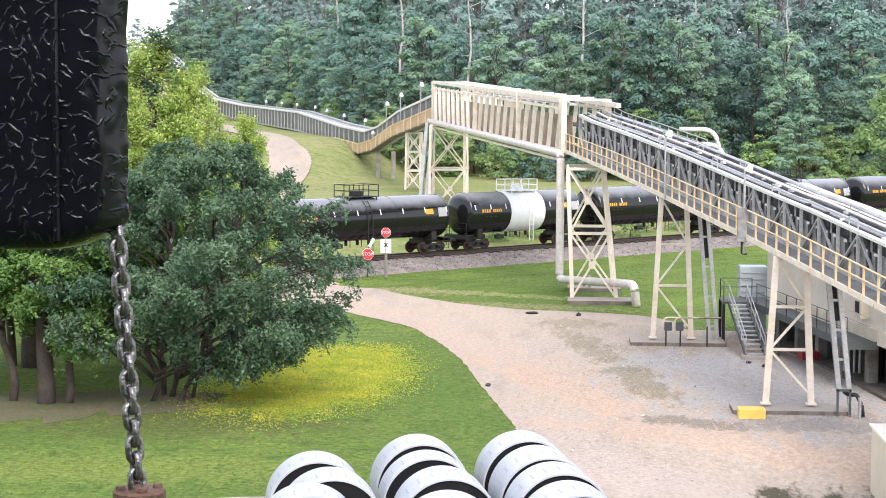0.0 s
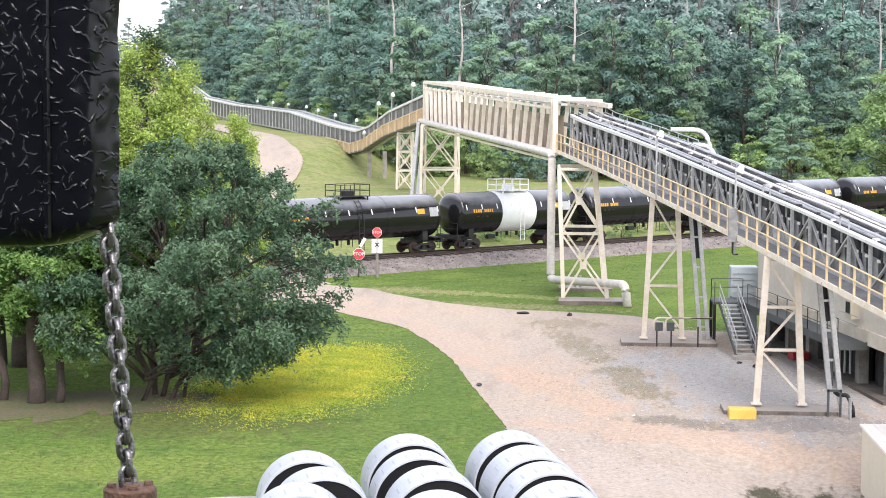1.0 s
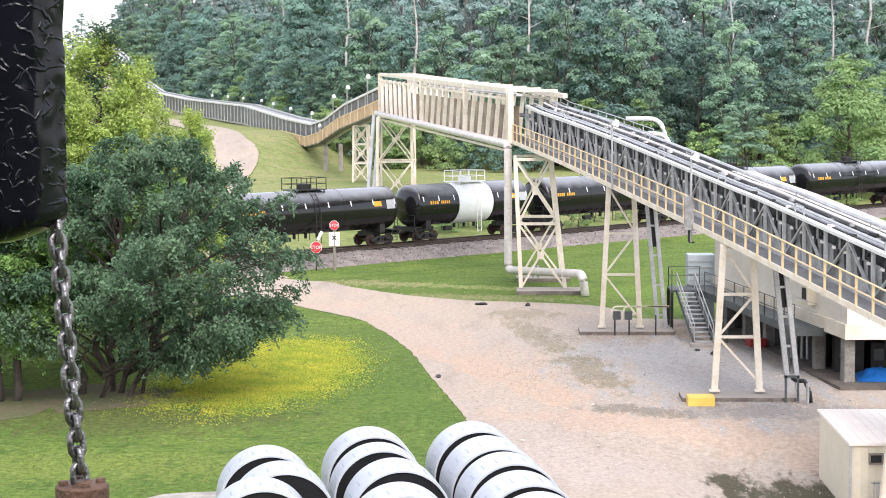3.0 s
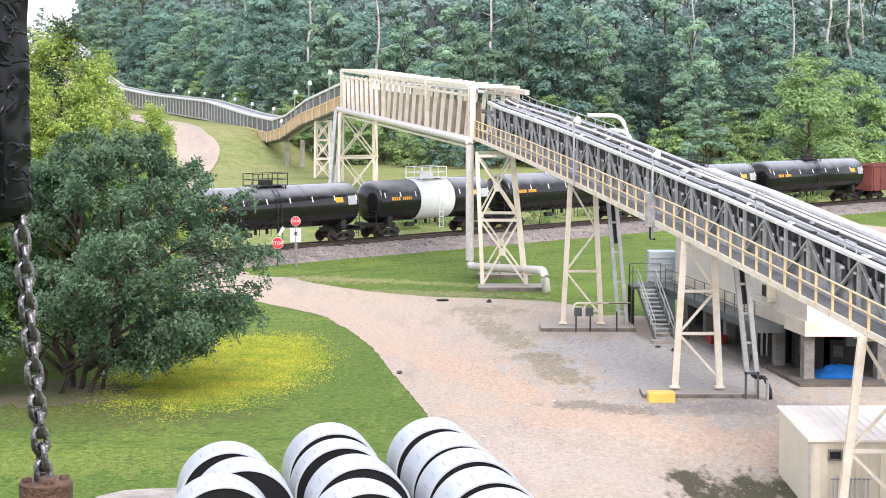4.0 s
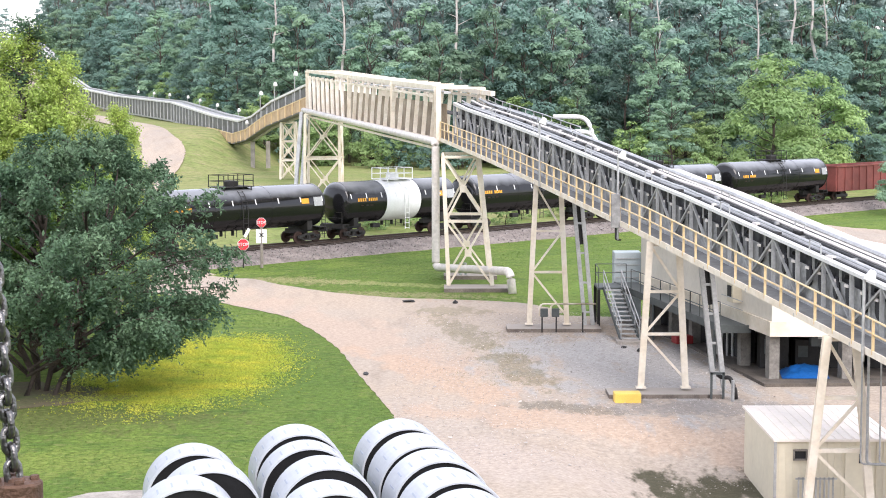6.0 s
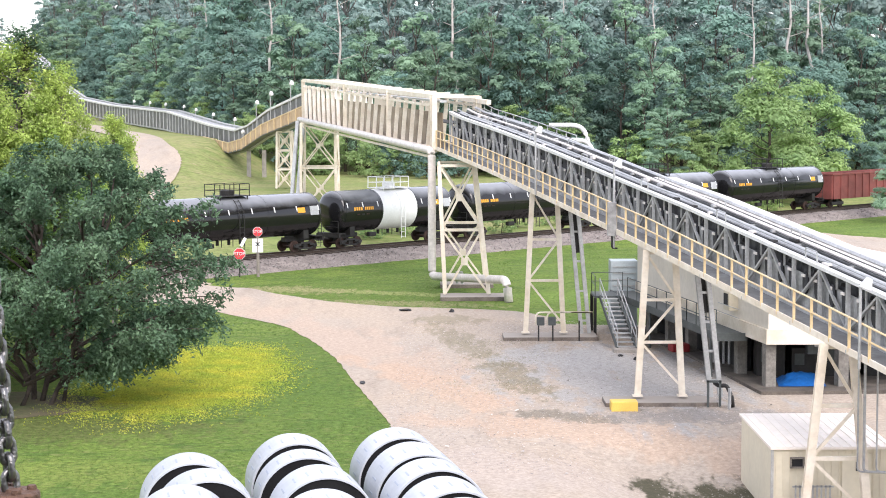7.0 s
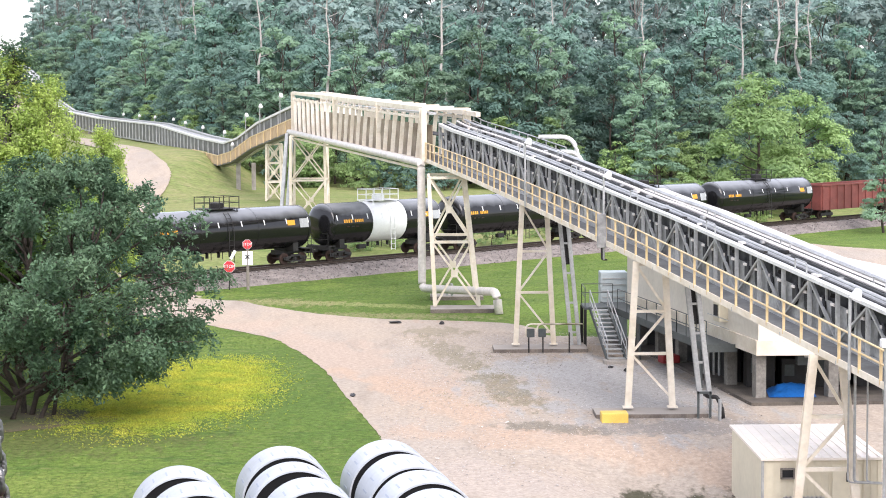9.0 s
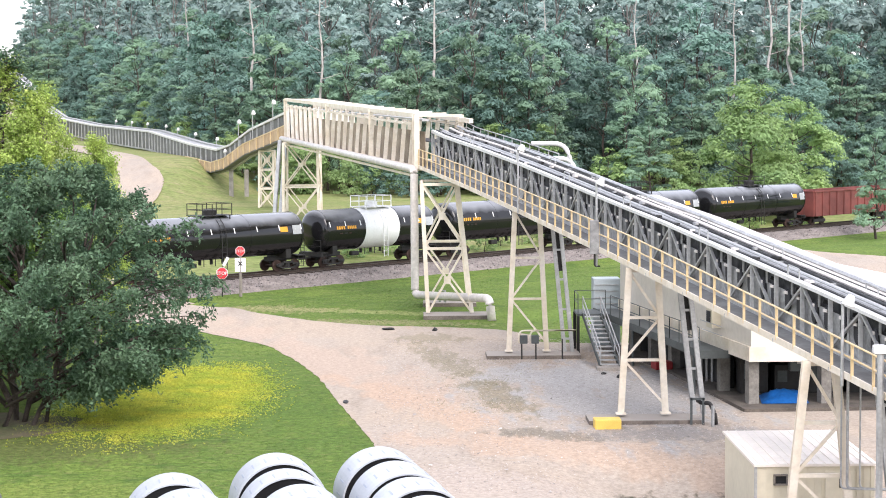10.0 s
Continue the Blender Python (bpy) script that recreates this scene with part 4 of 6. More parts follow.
# ---- bridge over the track ----
def build_bridge():
    Ya, Yb, Wd = 125.0, 190.0, 3.0
    g = thing("conveyor_bridge", cpt(125), "cream steel truss bridge carrying the conveyor over the railway", "bridge")

    def top(y):
        return 12.9 + (14.58 - 12.9) * (y - Ya) / (Yb - Ya) - zb(y)
    for o in (0.0, Wd):
        bm = bmesh.new()
        beam(bm, cpt(Ya, o, 0), cpt(Yb, o, 0), 0.3, 0.35)
        part("bottom_chord", bm, M_CREAM, g)
        bm = bmesh.new()
        beam(bm, cpt(Ya - (3 if o else 0), o, top(Ya)), cpt(Yb, o, top(Yb)), 0.3, 0.3)
        part("top_chord", bm, M_CREAM, g)
        bm = bmesh.new()
        beam(bm, cpt(Ya, o, top(Ya) - 0.62), cpt(Yb, o, top(Yb) - 0.62), 0.16, 0.18)
        part("sub_chord", bm, M_CREAM, g)
        n = 21
        for i in range(n):
            y = Ya + 1.2 + (Yb - Ya - 1.5) * i / n
            lean = -1.3 if i < 13 else 0.7
            bm = bmesh.new()
            ibeam(bm, cpt(y + 1.4, o, 0.1), cpt(y + 1.4 + lean, o, top(y) - 0.5), 0.3, 0.62, 0.06, up=(0, 1, 0))
            part("slat", bm, M_SLAT, g)
        for y in (Ya, Ya + 0.7, Ya + 17, Ya + 38, Yb):
            bm = bmesh.new()
            beam(bm, cpt(y, o - 0.05, 0), cpt(y, o - 0.05, top(y) + 0.05), 0.36, 0.36)
            part("post", bm, M_CREAM, g)
    for i in range(15):
        y = Ya + (Yb - Ya) * i / 14
        for z, w in ((top(y), 0.16), (-0.05, 0.2)):
            bm = bmesh.new()
            beam(bm, cpt(y, 0, z), cpt(y, Wd, z), w)
            part("cross_beam", bm, M_CREAM, g)
    one("deck", M_GREYP, g, y0=Ya, y1=Yb, o=(0.2, 2.8), z=(0.02, 0.08))
    one("belt", M_BELT, g, y0=Ya, y1=Yb, o=(1.0, 2.5), z=(1.75, 1.8))
    one("side_sheet", M_TANSHEET, g, "stained tan side sheet behind the slats", y0=Ya, y1=Yb, o=(0.5, 0.53), z=(0.1, 2.5))
    one("kick_rail", M_CREAM, g, y0=Ya, y1=Yb, o=(-0.12, 0.0), z=(-0.62, -0.45))
    one("service_tray", M_GALV, g, y0=Ya, y1=Yb, o=(0.3, 0.8), z=(3.2, 3.35))
    bm = bmesh.new()
    pts = [cpt(Yb + 1, -0.35, 0.05), cpt(Ya - 0.5, -0.35, -0.02)]
    x, y, z = pts[-1]
    tube(bm, elbow([pts[0], pts[1], (x, y - 0.2, 0.75), (x + 4.7, y - 9.5, 1.4), (x + 4.85, y - 9.7, 0.0)], 0.5, 6), 0.27, 14)
    pipe = single("process_pipe", bm, M_PIPE, "large pale insulated pipe running down to the ground", "pipe", smooth=True)
    bm = bmesh.new()
    for k in (0.35, 0.42):
        c = Vector((x + 4.7 * k, y - 0.2 - 9.3 * k, 0.75 + 0.65 * k))
        box(bm, c, (0.12, 0.12, 0.8), rz=-0.56)
    beam(bm, Vector((x + 1.65, y - 3.45, 1.35)), Vector((x + 1.97, y - 4.1, 1.4)), 0.08)
    part("pipe_flange", bm, M_GALV, pipe)


build_bridge()


def footing(name, x0, x1, y0, y1, h=0.35, label="low stained concrete footing"):
    bm = bmesh.new()
    box(bm, ((x0 + x1) / 2, (y0 + y1) / 2, terrain(x1, y0) + h / 2 - 0.1), (x1 - x0, y1 - y0, h + 0.2), bevel=0.03)
    return single(name, bm, M_FOOT, label, "footing", "tower footings")


def xtower(name, x0, x1, y0, y1, z0, z1, panels, inset, legw=0.26, label="cream lattice steel tower with crossed bracing", lean=0.0):
    t = thing(name, ((x0 + x1) / 2, (y0 + y1) / 2, z0), label, "tower", "conveyor towers")

    def corner(i, k):
        u = k
        cx0, cy0 = (x0 + x1) / 2, (y0 + y1) / 2
        f = 1 - inset * u
        sx, sy = ((-1, -1), (1, -1), (1, 1), (-1, 1))[i]
        return Vector((cx0 + lean * u + sx * (x1 - x0) / 2 * f, cy0 + sy * (y1 - y0) / 2 * f, z0 + (z1 - z0) * u))
    for i in range(4):
        bm = bmesh.new()
        ibeam(bm, corner(i, 0), corner(i, 1), legw, legw, 0.05)
        part("leg", bm, M_CREAM, t)
    for p in range(panels):
        a, b = p / panels, (p + 1) / panels
        for i in range(4):
            j = (i + 1) % 4
            for q, r in ((corner(i, a), corner(j, b)), (corner(j, a), corner(i, b))):
                bm = bmesh.new()
                beam(bm, q, r, 0.1, 0.12)
                part("brace", bm, M_CREAM, t)
            bm = bmesh.new()
            beam(bm, corner(i, b), corner(j, b), 0.14, 0.18)
            part("strut", bm, M_CREAM, t)
            bm = bmesh.new()
            m = (corner(i, (a + b) / 2) + corner(j, (a + b) / 2)) / 2
            d = (corner(j, 0) - corner(i, 0)).normalized()
            beam(bm, m - d * 0.22, m + d * 0.22, 0.16, 0.42, up=(0, 0, 1))
            part("gusset", bm, M_CREAM, t)
    return t


footing("tower_footing", 0.2, 4.6, 115.6, 118.0, 0.26)
footing("tower_footing", 0.2, 3.8, 123.4, 125.6, 0.26)
xtower("bridge_tower", 0.5, 3.3, 117.0, 124.5, 0.3, 8.5, 2, 0.18, lean=-0.6)
xtower("bridge_tower", -13.8, -10.2, 186, 191.5, 1.2, 10.2, 2, 0.05)
xtower("support_tower", -17.9, -16.2, 205, 208, 2.7, 9.0, 3, 0.1, 0.22)
for dx in (-14.6, -14.0):
    bm = bmesh.new()
    ibeam(bm, (dx - 0.3, 187, 1.2), (dx + 0.3, 189.5, 10.4), 0.34, 0.34, 0.06)
    single("bridge_strut", bm, M_GALV, "grey steel strut beside the bridge tower", "strut", "bridge struts")


def bent(xa, xb, yy, zt, span, grey, z0):
    """A cream A-frame and the grey legs beside it."""
    t = thing("conveyor_bent", ((xa + xb) / 2, yy, z0), "cream steel A-frame with diagonal bracing under the conveyor", "support frame", "conveyor bents")
    xm = (xa + xb) / 2
    A0, B0 = Vector((xa, yy, z0)), Vector((xb, yy, z0))
    A1, B1 = Vector((xm - span / 2, yy, zt)), Vector((xm + span / 2, yy, zt))
    for a, b in ((A0, A1), (B0, B1)):
        bm = bmesh.new()
        ibeam(bm, a, b, 0.26, 0.26, 0.08)
        part("leg", bm, M_CREAM, t)
        bm = bmesh.new()
        box(bm, a + Vector((0, 0, 0.03)), (0.42, 0.42, 0.06))
        part("base_plate", bm, M_CREAM, t)
    fr = (0.06, 0.37, 0.66, 0.98)
    for i, k in enumerate(fr[1:]):
        bm = bmesh.new()
        beam(bm, A0.lerp(A1, k), B0.lerp(B1, k), 0.12, 0.12)
        part("strut", bm, M_CREAM, t)
        p, q = (A0.lerp(A1, k), B0.lerp(B1, fr[i])) if i != 1 else (B0.lerp(B1, k), A0.lerp(A1, fr[i]))
        bm = bmesh.new()
        beam(bm, p, q, 0.1, 0.1)
        part("brace", bm, M_CREAM, t)
    for d in (0.0, 0.42):
        bm = bmesh.new()
        ibeam(bm, (grey + d, yy + 0.4, z0 - 0.1), (grey - 0.75 + d, yy + 0.5, zt + 0.3), 0.2, 0.3, 0.05)
        part("grey_leg", bm, M_GALV, t, "galvanised grey leg")
    # Black strip added to fill the upper gap between the grey legs.
    bm = bmesh.new()
    beam(bm, (grey - 0.2, yy + 0.5, z0 + (zt - z0) * 0.56), (grey - 0.54, yy + 0.58, zt + 0.3), 0.2, 0.05, up=(0, 1, 0))
    part("gap_strip", bm, M_DARK, t, "black strip between the legs")
    for k in range(5):
        z = 0.9 + k * (zt - 1.5) / 4
        bm = bmesh.new()
        x = grey - 0.75 * z / zt
        beam(bm, (x, yy + 0.4, z), (x + 0.42, yy + 0.4, z), 0.1)
        part("batten", bm, M_GALV, t)


for xa, xb, yy, zt, sp, gr in ((4.72, 6.75, 97.65, 7.9, 1.3, 7.75), (8.44, 10.33, 76.8, 6.5, 1.2, 11.6), (11.6, 13.7, 57.5, 5.15, 0.9, 15.2)):
    bent(xa, xb, yy, zt, sp, gr, terrain(xa, yy) + 0.3)
footing("bent_footing", 3.5, 8.5, 96.4, 98.4, 0.22)
footing("bent_footing", 7.0, 11.7, 75.7, 77.4, 0.2)
footing("bent_footing", 11.0, 16.0, 56.6, 58.6, 0.3)
bm = bmesh.new()
box(bm, (7.68, 75.0, 0.21), (1.1, 0.8, 0.42), bevel=0.04)
single("yellow_block", bm, M_YELLOW, "yellow painted concrete block on the gravel", "block")


# ---- far conveyor ----
FAR = [(-13.67, 190, 10.5), (-20.3, 213, 8.2), (-24.2, 228, 6.2), (-27.2, 240, 5.4), (-33, 260, 5.8), (-45.3, 304, 7.3), (-66.3, 369, 8.1), (-80, 405, 9.5), (-86, 412, 12.8), (-91, 420, 17.3), (-97, 430, 21.0)]


def far_strip(o0, o1, z0, z1, i0=0, i1=None):
    bm = bmesh.new()
    prev = None
    pts = FAR[i0:i1]
    fine = []
    for a, b in zip(pts, pts[1:]):
        for k in range(4):
            t = k / 4
            fine.append(tuple(a[j] + (b[j] - a[j]) * t for j in range(3)))
    fine.append(pts[-1])
    for x, y, z in fine:
        row = [bm.verts.new((x + o, y, z + h)) for o, h in ((o0, z0), (o1, z0), (o1, z1), (o0, z1))]
        if prev:
            for k in range(4):
                bm.faces.new((prev[k], prev[(k + 1) % 4], row[(k + 1) % 4], row[k]))
        prev = row
    bmesh.ops.recalc_face_normals(bm, faces=bm.faces)
    return bm


def build_far():
    g = thing("far_conveyor", (-27.2, 240, 5.4), "long grey conveyor gallery winding up the grassy hill", "conveyor")
    part("side_sheeting", far_strip(0.9, 1.0, 0.2, 3.0), M_GREYP, g, "stained grey side sheeting")
    part("upper_girder", far_strip(0.7, 1.2, 3.0, 3.25), M_WHITEP, g)
    part("roof_cover", far_strip(1.2, 2.4, 3.1, 3.2), M_GALV, g)
    part("far_girder", far_strip(2.6, 3.2, 3.0, 3.4), M_GALV, g)
    part("lower_chord", far_strip(0.8, 1.1, 0.0, 0.25), M_GALV, g)
    part("guard", far_strip(0.0, 0.06, 0.3, 1.45, 0, 5), M_GUARD, g, "ochre walkway guard panels")
    part("guard_rail", far_strip(-0.05, 0.05, 1.45, 1.56, 0, 5), M_YELRAIL, g)
    part("walkway", far_strip(0.0, 0.9, 0.15, 0.25, 0, 5), M_GREYP, g)
    for (x0, y0, z0), (x1, y1, z1) in zip(FAR, FAR[1:]):
        d = math.hypot(x1 - x0, y1 - y0)
        n = int(d / 3.5)
        for i in range(n):
            t = i / n
            p = Vector((x0 + (x1 - x0) * t, y0 + (y1 - y0) * t, z0 + (z1 - z0) * t))
            bm = bmesh.new()
            beam(bm, p + Vector((0.86, 0, 0)), p + Vector((0.86, 0, 3.1)), 0.22, 0.12)
            part("post", bm, M_GALV, g)
            if y0 < 260:
                bm = bmesh.new()
                beam(bm, p + Vector((-0.04, 0, 0.2)), p + Vector((-0.04, 0, 1.55)), 0.1, 0.12)
                part("guard_post", bm, M_YELRAIL, g)
            h = p.z - terrain(p.x, p.y)
            if i % 3 == 0 and 0.3 < h < 3.6:
                for o in (0.9, 2.8):
                    bm = bmesh.new()
                    beam(bm, (p.x + o, p.y, p.z - h - 0.2), (p.x + o, p.y, p.z + 0.1), 0.5, 0.5)
                    part("pier", bm, M_CONC, g)


build_far()

# unseen plain wall added behind the camera to darken the bag's reflections
bm = bmesh.new()
box(bm, (0, -3.1, 7.3), (12, 0.25, 15.0))
single("reflection_wall", bm, M_SLATE, "plain dark grey wall added unseen to darken the bag's reflections", "wall", kind="structure")

for y, k in ((197, 0.3), (208, 0.78), (217, 1.25), (228, 2.0), (252, 3.6), (270, 4.2), (287, 4.6), (300, 4.9), (318, 5.2), (334, 5.5), (352, 5.7)):
    i = int(k)
    a, b = FAR[i], FAR[i + 1]
    t = (y - a[1]) / (b[1] - a[1])
    flood_lamp((a[0] + (b[0] - a[0]) * t + (0.1 if y < 240 else 3.0), y, a[2] + (b[2] - a[2]) * t + (1.5 if y < 240 else 3.3)), 3.0 if y < 220 else 0.8)


# ---- trees ----
def leaf_mesh(pts, nor, size, rg, material, corners=4):
    """Many small leaves at the given places and facings: bent quads, or triangles far off."""
    pts, nor = np.asarray(pts, float), np.asarray(nor, float)
    n = len(pts)
    nor /= np.linalg.norm(nor, axis=1)[:, None] + 1e-9
    u = np.cross(nor, rg.normal(size=(n, 3)))
    u /= np.linalg.norm(u, axis=1)[:, None] + 1e-9
    v = np.cross(nor, u)
    q = (size * rg.uniform(0.6, 1.4, n))[:, None]
    if corners == 4:
        co = np.stack((pts - u * q, pts + v * q * 0.5 + nor * q * 0.2, pts + u * q - nor * q * 0.15, pts - v * q * 0.5 + nor * q * 0.15), 1)
    else:
        co = np.stack((pts - u * q + v * q * 0.55, pts - u * q - v * q * 0.55, pts + u * q), 1)
    co = co.reshape(-1, 3)
    me = bpy.data.meshes.new("crown")
    me.from_pydata(co.tolist(), [], np.arange(corners * n).reshape(n, corners).tolist())
    me.materials.append(material)
    return me


def limb(bm, a, b, r0, r1, r, n=5, sides=7, bend=0.035):
    a, b = Vector(a), Vector(b)
    pts = [a.lerp(b, i / n) + Vector((r.gauss(0, 1), r.gauss(0, 1), r.gauss(0, 0.4))) * ((b - a).length * bend if 0 < i < n else 0) for i in range(n + 1)]
    tube(bm, pts, [r0 + (r1 - r0) * i / n for i in range(n + 1)], sides)


def clumped(centers, count, size, rg, flat, material):
    """Leaves gathered in small clumps over the tops of a crown's lobes."""
    tot = sum(c[3] ** 2 for c in centers)
    ps, ns = [], []
    for x, y, z, rad in centers:
        n = int(count * rad * rad / tot)
        if n < 8:
            continue
        k = 11
        sd = rg.normal(size=(k, 3))
        sd[:, 2] = np.abs(sd[:, 2]) * 1.1 - 0.35
        sd /= np.linalg.norm(sd, axis=1)[:, None]
        sr = rad * rg.uniform(0.26, 0.5, k)
        pick = rg.choice(k, n, p=sr ** 2 / np.sum(sr ** 2))
        d = rg.normal(size=(n, 3))
        d[:, 2] = np.where(d[:, 2] < -0.3, -d[:, 2] * 0.7, d[:, 2])
        d /= np.linalg.norm(d, axis=1)[:, None]
        off = sd[pick] * rad * 0.72 + d * (sr[pick] * rg.random(n) ** 0.35)[:, None]
        off[:, 2] *= flat
        ps.append(np.array((x, y, z)) + off)
        ns.append(d * 0.75 + sd[pick] * 0.5 + np.array((0, 0, 0.35)) + rg.normal(size=(n, 3)) * 0.28)
    return leaf_mesh(np.concatenate(ps), np.concatenate(ns), size, rg, material, 3)


def tree_meshes(seed, height, width, leaves, size, leafmat, barkmat, trunk_r=0.25, base=0.3, lobes=16, flat=0.75, form="round"):
    """A woodland tree: round crown, tall open pine or flat spreading tiers."""
    r = random.Random(seed)
    cs = []
    for i in range(lobes):
        t = (i + 0.5) / lobes
        a = i * 2.4 + r.uniform(-0.5, 0.5)
        if form == "pine":
            prof = (1.05 - t) ** 0.6
            d, rad = width / 2 * prof * r.uniform(0.35, 0.95), width * r.uniform(0.12, 0.2) * (0.6 + 0.4 * prof)
        elif form == "tier":
            t = (int(t * 5) + 0.5) / 5
            prof = 1.1 - 0.6 * t
            d, rad = width / 2 * prof * r.uniform(0.3, 0.9), width * r.uniform(0.16, 0.22) * prof
        else:
            prof = math.sin(math.pi * min(1, 0.22 + 0.76 * t) ** 0.9) ** 0.6
            d, rad = width / 2 * prof * r.uniform(0.35, 0.85), width * r.uniform(0.15, 0.27) * (0.55 + 0.45 * prof)
        cs.append((math.cos(a) * d, math.sin(a) * d, height * (base + (0.95 - base) * t) + r.uniform(-0.9, 0.9), rad))
    wood = bmesh.new()
    top = Vector((r.gauss(0, 0.04) * width, r.gauss(0, 0.04) * width, height * 0.9))
    limb(wood, (0, 0, -0.4), top, trunk_r, 0.04, r, 7, 9, 0.012)
    for c in cs:
        z0 = max(height * base * 0.6, c[2] - height * 0.12)
        limb(wood, top * (z0 / (height * 0.9)), c[:3], trunk_r * 0.3, 0.03, r, 4, 5)
    return finish(wood, "trunk", barkmat, True), clumped(cs, leaves, size, np.random.default_rng(seed), flat, leafmat)


def tree(meshes, x, y, label, group="", scale=1.0, rz=0.0, name="tree", sz=None):
    t = thing(name, (x, y, terrain(x, y)), label, "tree", group)
    t.rotation_euler = (0, 0, rz)
    t.scale = (scale, scale, sz or scale)
    for me, nm in zip(meshes, ("trunk", "crown")):
        part(nm, me, None, t, local=True)
    return t


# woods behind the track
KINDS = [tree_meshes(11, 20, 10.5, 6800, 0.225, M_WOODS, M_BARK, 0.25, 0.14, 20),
         tree_meshes(12, 25, 9, 5600, 0.225, M_FARHAZE, M_PALEBARK, 0.24, 0.38, 22, 0.7, "pine"),
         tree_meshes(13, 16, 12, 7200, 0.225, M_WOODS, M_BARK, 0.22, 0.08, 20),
         tree_meshes(14, 28, 8.5, 4600, 0.225, M_FARHAZE, M_PALEBARK, 0.26, 0.5, 20, 0.7, "pine"),
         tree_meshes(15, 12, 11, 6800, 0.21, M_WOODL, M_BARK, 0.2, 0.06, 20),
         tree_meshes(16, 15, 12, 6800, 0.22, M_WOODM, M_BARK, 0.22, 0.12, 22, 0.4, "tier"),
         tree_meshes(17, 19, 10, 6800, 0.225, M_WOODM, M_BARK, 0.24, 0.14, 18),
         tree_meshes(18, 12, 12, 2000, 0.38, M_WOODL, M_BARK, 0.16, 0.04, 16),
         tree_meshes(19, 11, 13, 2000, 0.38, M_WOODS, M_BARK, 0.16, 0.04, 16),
         tree_meshes(20, 20, 12, 4200, 0.36, M_FARHAZE, M_BARK, 0.25, 0.12, 18)]
fr = random.Random(21)


def edge_y(x):
    """The near edge of the woods."""
    return lerp([(-130, 520), (-104, 475), (-80, 432), (-66, 398), (-45, 330), (-27, 264), (-17, 245), (0, 232), (30, 235), (60, 245), (90, 255), (140, 270)], x)


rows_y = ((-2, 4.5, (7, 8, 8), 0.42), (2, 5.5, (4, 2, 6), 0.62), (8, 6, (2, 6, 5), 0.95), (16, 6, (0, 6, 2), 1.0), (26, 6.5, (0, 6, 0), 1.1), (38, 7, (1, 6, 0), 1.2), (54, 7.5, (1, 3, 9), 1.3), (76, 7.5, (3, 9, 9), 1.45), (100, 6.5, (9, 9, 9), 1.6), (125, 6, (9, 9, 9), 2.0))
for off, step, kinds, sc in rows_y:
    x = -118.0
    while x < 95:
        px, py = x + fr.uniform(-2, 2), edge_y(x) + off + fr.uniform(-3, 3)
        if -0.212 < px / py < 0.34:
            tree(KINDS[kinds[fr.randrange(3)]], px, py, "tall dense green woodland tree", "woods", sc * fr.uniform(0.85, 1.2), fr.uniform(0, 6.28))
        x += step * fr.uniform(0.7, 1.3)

# bare pale trees among the woods
def bare_tree():
    r = random.Random(51)
    wood = bmesh.new()
    top = Vector((0.6, 0.3, 32))
    limb(wood, (0, 0, -0.5), top, 0.34, 0.05, r, 10, 8, 0.009)
    for k in range(14):
        z = 17 + k * 1.05
        a = k * 2.4
        b = Vector((0, 0, 0)).lerp(top, z / 32)
        limb(wood, b, b + Vector((math.cos(a) * r.uniform(1.2, 3.2), math.sin(a) * r.uniform(1, 3), r.uniform(-0.2, 1.2))), 0.07, 0.02, r, 2, 5)
    return finish(wood, "trunk", M_DEADWOOD, True)


BARE = bare_tree()


def bare(x, y, sc, rz):
    t = thing("bare_tree", (x, y, terrain(x, y)), "tall dead bare tree with pale grey trunk", "tree", "bare trees")
    t.rotation_euler = (0, 0, rz)
    t.scale = (sc, sc, sc)
    part("trunk", BARE, None, t, local=True)


bare(51.0, 268, 1.1, 0.3)
bare(54.8, 269, 1.12, 2.1)
for k in range(9):
    bx = -40 + 14 * k + fr.uniform(-2, 2)
    if -0.2 < bx / edge_y(bx) < 0.32:
        bare(bx, edge_y(bx) + fr.uniform(8, 30), fr.uniform(0.75, 1.0), fr.uniform(0, 6))

# light trees by the track
WILLOW = tree_meshes(31, 13, 12, 11500, 0.21, M_WOODL, M_BARK, 0.25, 0.06, 26)
tree(WILLOW, 39, 216, "broad light-green tree beside the railway", "trackside trees", 1.15, 0.4)
tree(WILLOW, 46, 226, "broad light-green tree beside the railway", "trackside trees", 1.0, 2.4)
tree(KINDS[6], 47.5, 190, "mid-green tree standing close to the track", "trackside trees", 0.62, 4.0)
tree(KINDS[5], 27, 215, "low dark tree with flat leafy tiers behind the track", "trackside trees", 0.72, 1.0)

for k in range(16):
    d = fr.uniform(8, 13)
    sx = 2 + 3.4 * k
    p = on_track(sx * 1.414, d, 0)
    tree(KINDS[7], p.x, p.y, "low shrub in the rough beside the railway", "trackside shrubs", fr.uniform(0.2, 0.34) * (1.5 if p.x > 16 else 1.0), fr.uniform(0, 6.28), name="shrub")
for k in range(7):
    tree(KINDS[(0, 2, 1)[k % 3]], -122 - 6 * k, 600 + 9 * k, "distant tree on the far ridge", "ridge trees", fr.uniform(0.9, 1.15), fr.uniform(0, 6.28))

